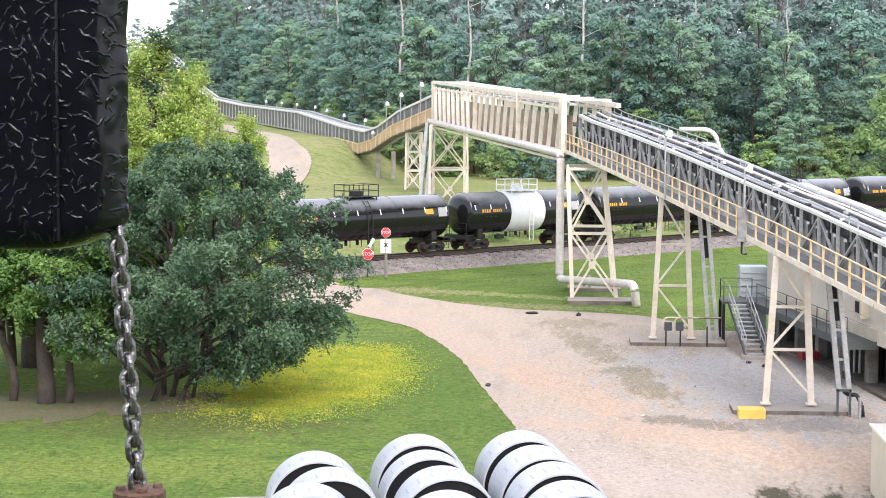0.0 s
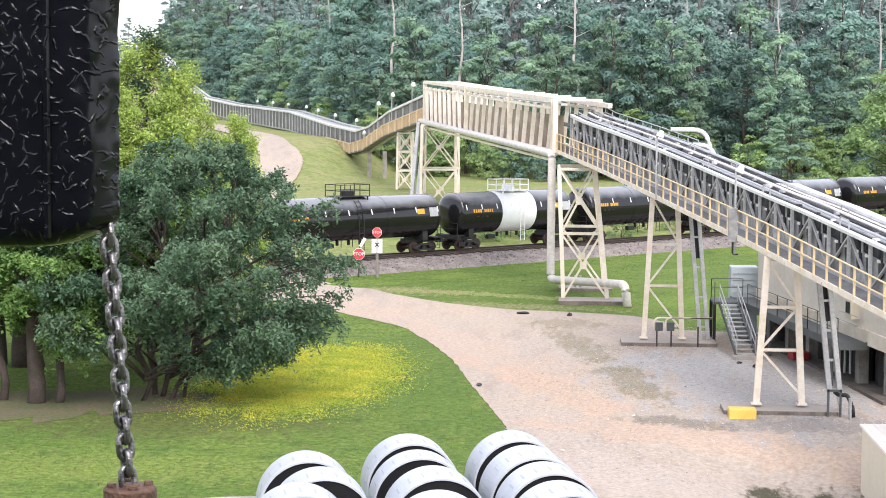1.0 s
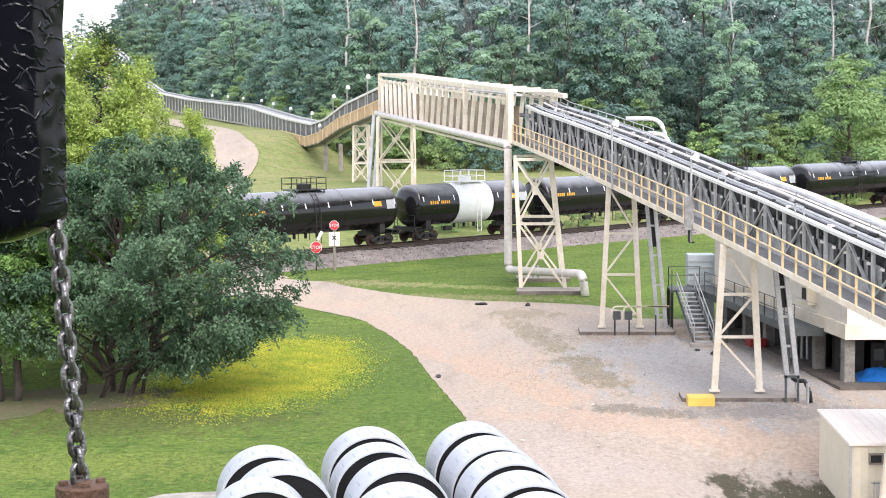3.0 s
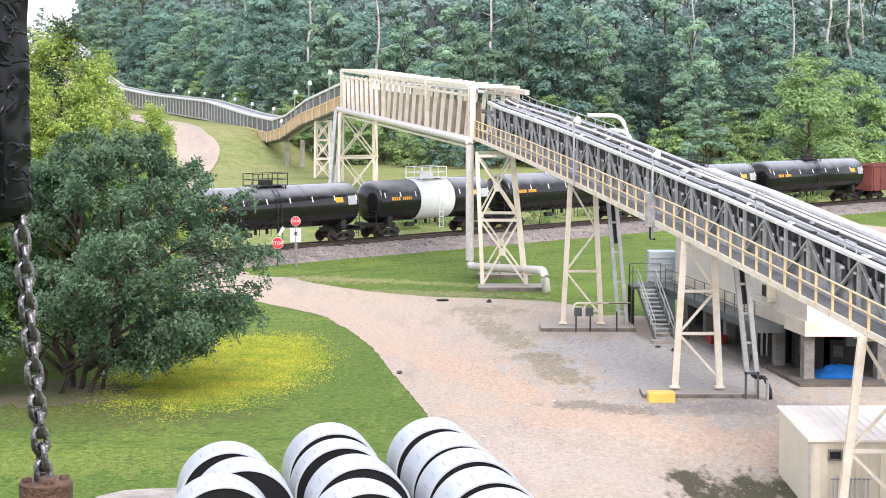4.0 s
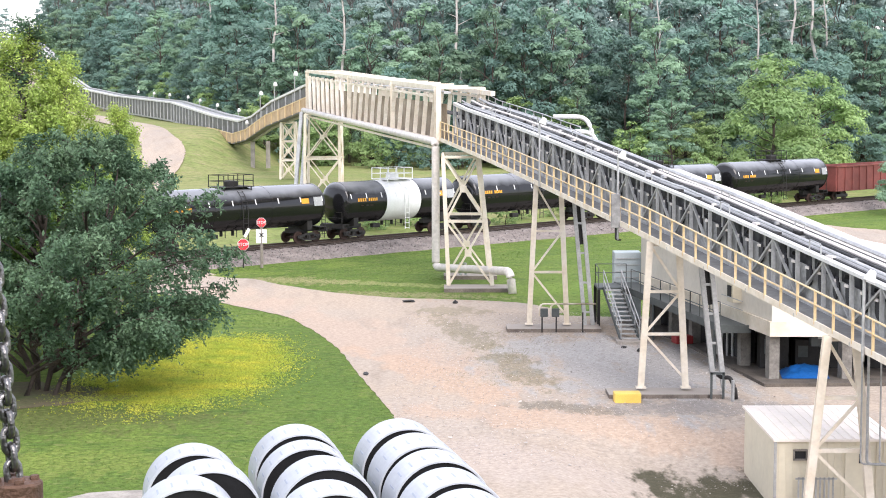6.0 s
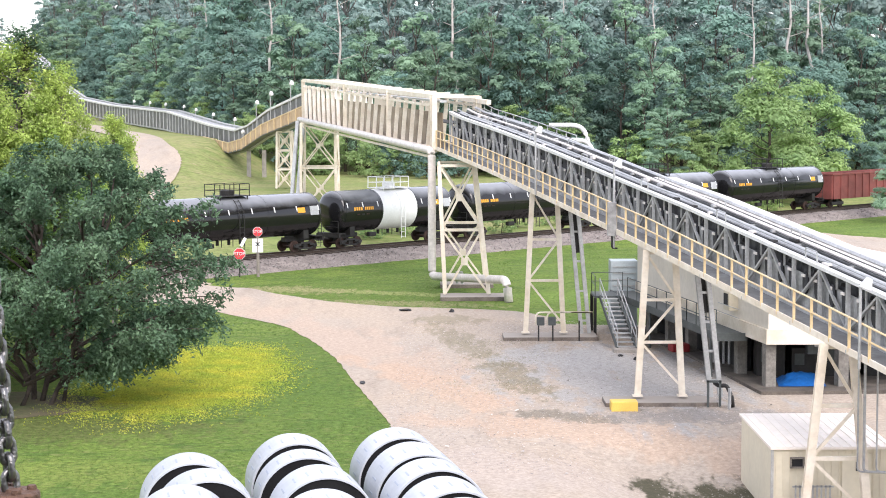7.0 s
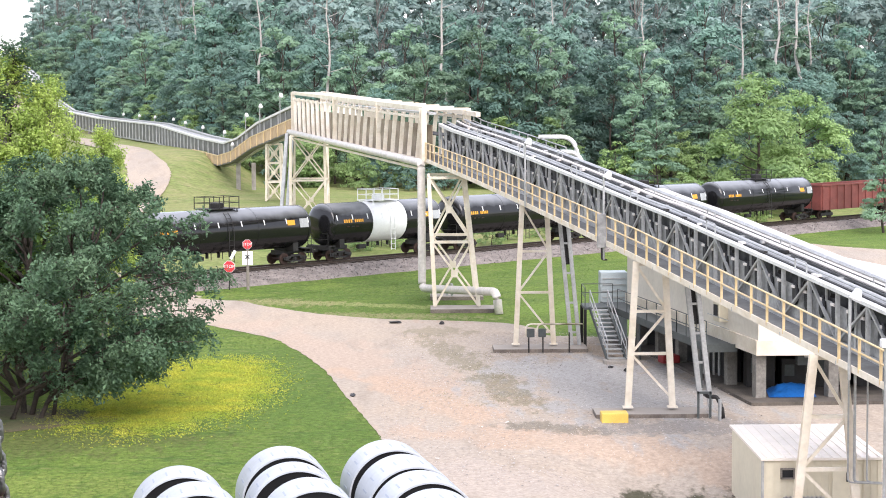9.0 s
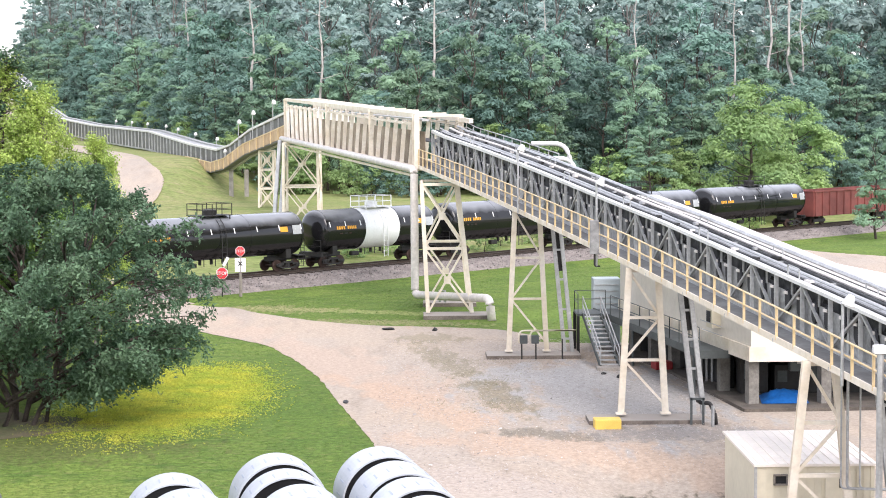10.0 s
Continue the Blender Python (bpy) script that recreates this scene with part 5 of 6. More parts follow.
# near tree on the lawn and its bright neighbours
def bough_tree(seed, stems, prof, boughs, twigs, per, size, leafmat, barkmat, skirt=0, droop=0.3, spread=0.12):
    """Stems, arching boughs and drooping leafy twigs inside a turned outline of (height, radius)."""
    r, rg = random.Random(seed), np.random.default_rng(seed)
    wood = bmesh.new()
    tops = []
    for x, y, rad, tx, ty, tz in stems:
        a, b = Vector((x, y, -0.3)), Vector((tx, ty, tz))
        limb(wood, a, b, rad, 0.04, r, 8, 9, 0.02)
        tops.append((a, b))
    lo, hi = prof[0][0], prof[-1][0]
    widest = max(q for _, q in prof)
    ps, ns = [], []
    for k in range(boughs + skirt):
        while True:
            z = r.uniform(lo, hi)
            if r.random() < 0.25 + lerp(prof, z) / widest:
                break
        az = r.uniform(0, 6.283)
        rad = lerp(prof, z) * (1 - 0.5 * r.random() ** 1.6)
        if k >= boughs:
            az, z = r.uniform(-0.85, 0.9), r.uniform(1.9, 3.8)
            rad = r.uniform(0.62, 0.98) * widest * (0.4 + 0.145 * z)
        tip = Vector((math.cos(az) * rad, math.sin(az) * rad, z))
        a, b = min(tops, key=lambda s: (s[0].lerp(s[1], min(1, z / hi)) - tip).length * r.uniform(0.7, 1.5))
        start = a.lerp(b, max(0.12, min(0.95, (z - 0.3 * rad) / b.z)))
        mid = start.lerp(tip, 0.55) + Vector((r.gauss(0, 0.25), r.gauss(0, 0.25), 0.16 * (tip - start).length))
        pts = [start * (1 - t) ** 2 + mid * 2 * t * (1 - t) + tip * t * t for t in (0, 0.18, 0.36, 0.54, 0.72, 0.88, 1.0)]
        tube(wood, pts, [0.065 - 0.055 * i / 6 for i in range(7)], 5)
        for j in range(twigs):
            t = 0.28 + 0.72 * (j + r.random()) / twigs
            i = min(5, int(t * 6))
            p = pts[i].lerp(pts[i + 1], t * 6 - i)
            tan = (pts[i + 1] - pts[i]).normalized()
            side = tan.cross(Vector((0, 0, 1))).normalized() * (1 if j % 2 else -1)
            d = (tan * r.uniform(0.3, 0.9) + side * r.uniform(0.4, 1.0) + Vector((0, 0, r.uniform(-0.95, 0.75)))).normalized()
            ln = r.uniform(0.55, 1.25) * (1.25 - 0.5 * t)
            if j % 2 == 0:
                tube(wood, [p, p + d * ln * 0.5 - Vector((0, 0, droop * ln * 0.25)), p + d * ln - Vector((0, 0, droop * ln))], [0.016, 0.01, 0.004], 3, False)
            n = max(4, int(per * r.uniform(0.6, 1.4)))
            q = rg.random(n) ** 0.75
            c = np.array(p) + np.array(d) * (ln * q)[:, None] + rg.normal(size=(n, 3)) * spread
            c[:, 2] -= droop * ln * q * q
            ps.append(c)
            ns.append(np.array((0, 0, 0.75)) + np.array(tan) * 0.35 + rg.normal(size=(n, 3)) * 0.5)
    return finish(wood, "trunk", barkmat, True), leaf_mesh(np.concatenate(ps), np.concatenate(ns), size, rg, leafmat)


OAK = bough_tree(41, [(-3.4, 0.3, 0.24, -4.0, 0.5, 8.6), (-2.2, -0.9, 0.19, -0.6, -1.8, 9.4), (-1.5, 0.5, 0.16, 2.2, 1.0, 9.0), (-0.9, -0.6, 0.12, 2.8, -1.8, 7.5), (-1.9, 0.9, 0.15, -1.6, 2.4, 9.6), (-0.4, 0.4, 0.1, 1.2, 0.4, 10.2)],
                 [(2.9, 6.6), (3.8, 8.6), (5.0, 8.6), (7.6, 8.0), (8.9, 7.2), (10.0, 4.6), (11.0, 1.2)], 140, 12, 52, 0.105, M_LEAF, M_BARK, 28, 0.35, 0.14)
tree(OAK, -15.7, 77.5, "broad dark-green tree with several trunks on the lawn", "lawn trees", 0.88, 0.0, sz=1.0)
ELM = bough_tree(42, [(0, 0, 0.42, -0.5, 0.3, 8.6), (0.9, 0.2, 0.2, 1.6, 0.8, 8.0), (-1.6, 0.5, 0.2, -2.4, 0.4, 7.4)],
                 [(2.6, 2.6), (4.0, 3.6), (6.5, 3.8), (8.5, 3.0), (10.0, 0.8)], 64, 10, 55, 0.1, M_MIDLEAF, M_BARK)
tree(ELM, -21.9, 75.8, "mid-green leafy tree with thick dark trunks on the lawn", "lawn trees", 1.0, 0.0)
tree(ELM, -27.0, 78.5, "mid-green leafy tree with dark trunks at the lawn's edge", "lawn trees", 1.1, 2.2)
tree(ELM, -25.5, 86.0, "tall mid-green tree with several trunks behind the lawn trees", "lawn trees", 1.25, 2.6, sz=1.2)
tree(ELM, -18.6, 87.0, "mid-green leafy tree behind the dark lawn tree", "lawn trees", 1.0, 4.0)
BRIGHT = bough_tree(43, [(0, 0, 0.2, 0.3, 0.2, 14.5), (0.5, 0.3, 0.12, 1.2, -0.4, 12.0)],
                    [(2.5, 2.2), (6.0, 3.3), (10.0, 3.2), (13.0, 2.7), (15.0, 1.7), (16.3, 0.4)], 96, 9, 50, 0.105, M_LEAFY, M_PALEBARK, 0, 0.2, 0.2)
for bx, by, bs, bz, bh in ((-21.9, 95, 0.94, 0.0, 0.98), (-24.9, 96, 1.0, 2.0, 1.0), (-19.6, 96.0, 0.7, 1.2, 0.9), (-22.9, 92.5, 0.72, 3.1, 0.84)):
    tree(BRIGHT, bx, by, "tall yellow-green feathery tree behind the lawn tree", "lawn trees", bs, bz, sz=bh)
tree(BRIGHT, -17.0, 97, "slender yellow-green young tree by the road", "lawn trees", 0.55, 4.0, sz=0.74)
SPIRE = bough_tree(44, [(0, 0, 0.07, 0.2, 0, 16.0)], [(13.4, 0.5), (14.6, 1.0), (15.8, 0.9), (17.0, 0.3)], 14, 7, 36, 0.1, M_LEAF, M_BARK)
tree(SPIRE, -21.5, 95.3, "tall slim dark-green tree among the bright ones", "lawn trees", 1.0, 0.2)
sheet("bare_earth", [(-30, 76), (-24, 78), (-18, 79.5), (-13.8, 78), (-13.5, 75.5), (-17, 73.8), (-22, 71.5), (-30, 71)], 0.015, M_EARTH, "brown bare earth and leaf litter under the trees", "earth", 0.5, 9)


# ---- lawn ----
def tufts(name, count, spot, size, material, label, blades=3, rise=1.0):
    r = random.Random(name)
    bm = bmesh.new()
    for _ in range(count):
        x, y = spot(r)
        z = terrain(x, y)
        for k in range(blades):
            a, h, w = r.uniform(0, 6.28), size * r.uniform(0.5, 1.4), size * r.uniform(0.18, 0.4)
            d, e = Vector((math.cos(a), math.sin(a), 0)), Vector((-math.sin(a), math.cos(a), 0))
            c = Vector((x, y, z)) + d * r.uniform(0, size * 0.8)
            bm.faces.new((bm.verts.new(c - e * w), bm.verts.new(c + e * w), bm.verts.new(c + d * h * r.uniform(0.2, 0.9) + Vector((0, 0, h * rise)))))
    single(name, bm, material, label, "grass", kind="stuff")


def inside(poly, x, y):
    c = False
    for (x0, y0), (x1, y1) in zip(poly, poly[1:] + poly[:1]):
        if (y0 > y) != (y1 > y) and x < (x1 - x0) * (y - y0) / (y1 - y0) + x0:
            c = not c
    return c


def lawn_spot(r):
    while True:
        y = 52 + 78 * r.random() ** 1.4
        x = r.uniform(-0.32 * y, 0.02 * y)
        if not inside(ROAD, x + r.gauss(0, 0.22), y) and track_off(x, y) < -5 and not (x < -13.5 and 71 < y < 79 and r.random() < 0.35):
            return x, y


def verge_spot(r):
    while True:
        x, y = r.uniform(-16, 40), r.uniform(99, 170)
        if not inside(ROAD, x + r.gauss(0, 0.4), y + r.gauss(0, 0.5)) and track_off(x, y) < -4.3 and (x < 8.5 or y > 104):
            return x, y


FLOWERS = [(-15.7, 77.5), (-13, 92.8), (-9.2, 93.5), (-7.6, 87), (-7.9, 82), (-8.7, 77.5), (-12.2, 73.8)]


def flower_spot(r):
    while True:
        x, y = r.uniform(-18, -5.5), r.uniform(70, 97)
        if inside(FLOWERS, x + r.gauss(0, 0.8), y + r.gauss(0, 2.0)) and noise.noise((x * 0.5, y * 0.4, 3)) > r.gauss(-0.5, 0.25):
            return x, y


tufts("lawn_grass", 30000, lawn_spot, 0.06, M_BLADE, "short mown green grass on the lawn", 3, 0.3)
tufts("verge_grass", 22000, verge_spot, 0.08, M_BLADE, "green grass between road and railway", 3, 0.4)
tufts("flower_patch", 38000, flower_spot, 0.075, M_FLOWER, "yellow-green flowering weeds in the lawn", 3, 0.6)


def weed_spot(r):
    while True:
        x, y = r.gauss(3.2, 1.6), r.uniform(79, 97)
        if inside(ROAD, x, y) and noise.noise((x * 0.9, y * 0.35, 9)) > r.gauss(0.15, 0.3):
            return x, y


tufts("yard_weeds", 1500, weed_spot, 0.055, M_WEED, "sparse brown-green weeds in the gravel yard")


def yard_stones():
    bm = bmesh.new()
    r = random.Random(77)
    for _ in range(22000):
        y = r.uniform(62, 105)
        x = r.uniform(-2, 14)
        if not inside(ROAD, x, y):
            continue
        q = r.uniform(0.015, 0.05) if r.random() < 0.995 else r.uniform(0.06, 0.12)
        c = Vector((x, y, terrain(x, y) + 0.065))
        vs = [bm.verts.new(c + Vector((r.uniform(-1, 1), r.uniform(-1, 1), r.uniform(-0.1, 0.7))) * q) for _ in range(4)]
        for k in ((0, 1, 2), (0, 2, 3), (0, 3, 1), (1, 3, 2)):
            bm.faces.new([vs[i] for i in k])
    single("loose_gravel", bm, mat("gravel_bit", (0.46, 0.42, 0.39), 0.95, var=0.3, isl=0.5, bump=0), "loose gravel stones scattered over the yard", "gravel", kind="stuff")


yard_stones()


# ---- building on piers ----
def lin(y):
    """West edge of the raised platform."""
    return 9.86 - 0.165 * (y - 99.3)


def railing(t, pts, h=1.07, m=None, every=1.5):
    m = m or M_GALV
    for z in (h, h * 0.55):
        bm = bmesh.new()
        tube(bm, [Vector(p) + Vector((0, 0, z)) for p in pts], 0.024, 6)
        part("rail", bm, m, t)
    for a, b in zip(pts, pts[1:]):
        a, b = Vector(a), Vector(b)
        n = max(1, int((b - a).length / every))
        for i in range(n + 1):
            p = a.lerp(b, i / n)
            bm = bmesh.new()
            tube(bm, [p, p + Vector((0, 0, h))], 0.024, 6)
            part("rail_post", bm, m, t)


def prism(bm, pts, z0, z1):
    lo = [bm.verts.new((x, y, z0)) for x, y in pts]
    hi = [bm.verts.new((x, y, z1)) for x, y in pts]
    n = len(pts)
    bm.faces.new(lo[::-1])
    bm.faces.new(hi)
    for i in range(n):
        bm.faces.new((lo[i], lo[(i + 1) % n], hi[(i + 1) % n], hi[i]))
    bmesh.ops.recalc_face_normals(bm, faces=bm.faces)


def build_house():
    h = thing("switch_house", (15.3, 80.5, 0), "raised white equipment building standing on concrete piers", "building")
    W, E, S, N = 1.35, 9.0, 79.6, 100.5
    bm = bmesh.new()
    prism(bm, [(lin(S) + W, S), (lin(S) + E, S), (lin(N) + E, N), (lin(N) + W, N)], 2.75, 5.4)
    part("wall", bm, mat("white_siding", (0.74, 0.69, 0.60), 0.6, var=0.1, scale=0.5, fine=4, bump=0.03), h)
    bm = bmesh.new()
    prism(bm, [(lin(S) + W - 0.1, S - 0.12), (lin(S) + E, S - 0.12), (lin(S) + E, S), (lin(S) + W - 0.1, S)], 2.1, 2.75)
    part("fascia", bm, M_CREAM, h, "cream steel fascia beam")
    bm = bmesh.new()
    prism(bm, [(lin(S) + W - 0.1, S), (lin(S) + W, S), (lin(N) + W, N), (lin(N) + W - 0.1, N)], 2.1, 2.75)
    part("side_beam", bm, M_CREAM, h)
    bm = bmesh.new()
    prism(bm, [(lin(S) + W, S + 0.01), (lin(S) + E, S + 0.01), (lin(N) + E, N), (lin(N) + W, N)], 2.45, 2.7)
    part("floor_slab", bm, M_CONC, h)
    bm = bmesh.new()
    prism(bm, [(lin(S) + W - 0.15, S - 0.2), (lin(S) + E, S - 0.2), (lin(N) + E, N), (lin(N) + W - 0.15, N)], 5.4, 5.55)
    part("roof", bm, M_ROOFW, h)
    for y in (80.2, 84.0, 88, 91.5, 95, 98.5):
        for o in (1.6, 4.8, 8.0):
            bm = bmesh.new()
            box(bm, (lin(y) + o, y, 1.2), (0.48, 0.48, 2.55), rz=0.2, bevel=0.02)
            part("pier", bm, M_PIER, h)
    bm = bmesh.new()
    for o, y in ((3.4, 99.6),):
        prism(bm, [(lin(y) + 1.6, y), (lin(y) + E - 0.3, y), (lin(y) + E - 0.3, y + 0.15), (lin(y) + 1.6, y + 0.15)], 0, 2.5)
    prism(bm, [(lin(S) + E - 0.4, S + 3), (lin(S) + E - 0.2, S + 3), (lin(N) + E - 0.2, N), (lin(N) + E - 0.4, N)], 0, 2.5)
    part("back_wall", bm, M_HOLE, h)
    # Added near-black wall that blocks light for the deep shade under the building.
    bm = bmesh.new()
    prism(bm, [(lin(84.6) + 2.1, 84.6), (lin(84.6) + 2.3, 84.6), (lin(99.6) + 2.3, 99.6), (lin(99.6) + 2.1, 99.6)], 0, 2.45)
    part("shade_wall", bm, M_HOLE, h)
    # window unit with a guard bar
    y = 84.0
    bm = bmesh.new()
    box(bm, (lin(y) + W - 0.2, y, 3.55), (0.5, 0.75, 0.9), rz=0.2, bevel=0.03)
    unit = part("air_conditioner", bm, M_BEIGE, h, "beige wall-mounted air conditioner")
    bm = bmesh.new()
    box(bm, (lin(y) + W - 0.46, y - 0.02, 3.6), (0.03, 0.5, 0.55), rz=0.2)
    part("grille", bm, M_HOLE, unit)
    bm = bmesh.new()
    box(bm, (lin(y) + W - 0.05, y + 1.3, 3.6), (0.1, 0.7, 1.0), rz=0.2)
    part("louvre", bm, M_GALV, h)
    bm = bmesh.new()
    for z in (2.95, 3.35):
        tube(bm, [(lin(y - 2) + W - 0.5, y - 2, z), (lin(y + 1) + W - 0.5, y + 1, z)], 0.02, 5)
    part("guard_bar", bm, M_GALV, h)
    slab = bmesh.new()
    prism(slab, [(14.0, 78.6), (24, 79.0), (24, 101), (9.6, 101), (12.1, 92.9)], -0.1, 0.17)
    single("building_slab", slab, M_SHADESLAB, "stained concrete slab darkened for the shade under the raised building", "slab", kind="structure")

    p = thing("platform", (13.8, 80.7, 0), "grey steel access platform with handrails beside the building", "platform")
    bm = bmesh.new()
    prism(bm, [(lin(82.4), 82.4), (lin(82.4) + 1.32, 82.4), (lin(101) + 1.32, 101), (lin(101), 101)], 2.12, 2.2)
    part("deck", bm, M_SLATE, p)
    bm = bmesh.new()
    prism(bm, [(lin(82.4) - 0.02, 82.35), (lin(82.4) + 0.06, 82.35), (lin(101) + 0.06, 101), (lin(101) - 0.02, 101)], 1.88, 2.24)
    part("edge_beam", bm, M_SLATE, p)
    bm = bmesh.new()
    prism(bm, [(lin(82.4), 82.3), (lin(82.4) + 1.35, 82.3), (lin(82.4) + 1.35, 82.36), (lin(82.4), 82.36)], 1.88, 2.24)
    part("end_beam", bm, M_SLATE, p)
    railing(p, [(lin(y), y, 2.2) for y in (82.5, 87, 92, 97.5)], m=M_SLATE)
    for y in (83.5, 88.5, 93.5):
        bm = bmesh.new()
        tube(bm, [(lin(y) + 0.08, y, 0), (lin(y) + 0.08, y, 2.0)], 0.07, 8)
        part("column", bm, M_SLATE, p)
    bm = bmesh.new()
    box(bm, (9.2, 99.4, 2.15), (1.5, 2.4, 0.12), rz=0.0)
    part("landing", bm, M_SLATE, p)
    railing(p, [(8.5, 98.3, 2.2), (8.5, 100.5, 2.2), (10.2, 100.5, 2.2)], m=M_SLATE)
    for x, y in ((8.5, 98.3), (8.5, 100.5)):
        bm = bmesh.new()
        beam(bm, (x, y, 0), (x, y, 2.1), 0.16)
        part("column", bm, M_DARK, p)
    st = thing("stair", (9.4, 92.6, 0), "galvanised steel stair with handrails up to the platform", "stair")
    for sd in (0.0, 0.95):
        a, b = Vector((9.15 + sd, 92.5, 0.1)), Vector((8.75 + sd, 98.2, 2.15))
        bm = bmesh.new()
        beam(bm, a, b, 0.06, 0.26)
        part("stringer", bm, M_SLATE, st)
        for z in (0.55, 1.0):
            bm = bmesh.new()
            tube(bm, [a + Vector((0, 0, z)), b + Vector((0, 0, z))], 0.028, 6)
            part("handrail", bm, M_GALV, st)
        for k in range(5):
            p0 = a.lerp(b, k / 4)
            bm = bmesh.new()
            tube(bm, [p0, p0 + Vector((0, 0, 1.0))], 0.026, 6)
            part("rail_post", bm, M_GALV, st)
    for k in range(12):
        t = (k + 0.5) / 12
        c = Vector((9.15, 92.5, 0.1)).lerp(Vector((8.75, 98.2, 2.15)), t) + Vector((0.475, 0, 0.03))
        bm = bmesh.new()
        box(bm, c, (0.92, 0.32, 0.05))
        part("tread", bm, M_GALV, st)
    bm = bmesh.new()
    box(bm, (9.6, 92.2, 0.08), (1.4, 0.8, 0.2), bevel=0.02)
    single("stair_footing", bm, M_CONC, "small concrete pad at the foot of the stair", "footing")
    ac = thing("cooling_unit", (10.6, 102.6, 0), "pale blue-grey cooling unit behind the stair landing", "cooling unit")
    bm = bmesh.new()
    box(bm, (10.4, 102.3, 1.9), (1.5, 1.3, 3.8), bevel=0.05)
    part("cabinet", bm, mat("pale_blue_grey", (0.42, 0.48, 0.50), 0.6, var=0.12), ac)
    for k in range(4):
        bm = bmesh.new()
        box(bm, (10.4, 101.63, 2.4 + 0.35 * k), (1.3, 0.05, 0.05))
        part("louvre", bm, M_GALV, ac)
    # things under the building
    bm = bmesh.new()
    n = 14
    g = [[bm.verts.new((15.0 + 2.1 * i / n + 0.3 * j / n, 79.9 + 2.4 * j / n, 0.19 + (0.3 + 0.3 * noise.noise((i * 0.22, j * 0.22, 1)) + 0.12 * noise.noise((i * 0.9, j * 0.9, 4))) * min(1, 4.5 * min(i, n - i, j, n - j) / n))) for i in range(n + 1)] for j in range(n + 1)]
    for j in range(n):
        for i in range(n):
            bm.faces.new((g[j][i], g[j][i + 1], g[j + 1][i + 1], g[j + 1][i]))
    single("blue_tarp", bm, M_BLUE, "bright blue tarpaulin draped over a low pile", "tarpaulin", smooth=True)
    bm = bmesh.new()
    box(bm, (12.1, 91.3, 0.37), (0.9, 0.8, 0.4), rz=0.2, bevel=0.05)
    single("red_bin", bm, M_RED, "red painted box under the platform", "box")
    for k, (x, w, hh) in enumerate(((15.2, 1.3, 1.7), (16.7, 1.1, 1.3), (18.3, 1.5, 1.8), (20.2, 1.4, 1.6))):
        eq = thing("equipment_cabinet", (x, 83.4, 0.17), "dark equipment cabinet in the shade under the building", "cabinet", "equipment cabinets")
        bm = bmesh.new()
        box(bm, (x, 83.4, 0.17 + hh / 2), (w, 0.9, hh), bevel=0.03)
        part("body", bm, M_DARK, eq)
        bm = bmesh.new()
        box(bm, (x - 0.2, 82.93, 0.17 + hh * 0.6), (w * 0.4, 0.04, hh * 0.4))
        part("door", bm, M_SLATE, eq)
    cab = thing("hanging_cabinet", (16.9, 80.9, 1.5), "grey electrical cabinet hanging under the building", "cabinet")
    bm = bmesh.new()
    box(bm, (16.9, 80.9, 1.95), (1.0, 0.5, 0.9), bevel=0.03)
    part("body", bm, M_SLATE, cab)
    bm = bmesh.new()
    box(bm, (16.9, 80.63, 2.05), (0.4, 0.04, 0.4))
    part("window", bm, M_GALV, cab)
    for k in range(4):
        bm = bmesh.new()
        tube(bm, [(13.1 + 0.22 * k, 86.5 - k * 0.2, 0.3), (13.1 + 0.22 * k, 86.5 - k * 0.2, 1.9)], 0.06, 6)
        single("conduit", bm, M_GALV, "pale upright conduit under the platform", "pipe", "conduits")


build_house()


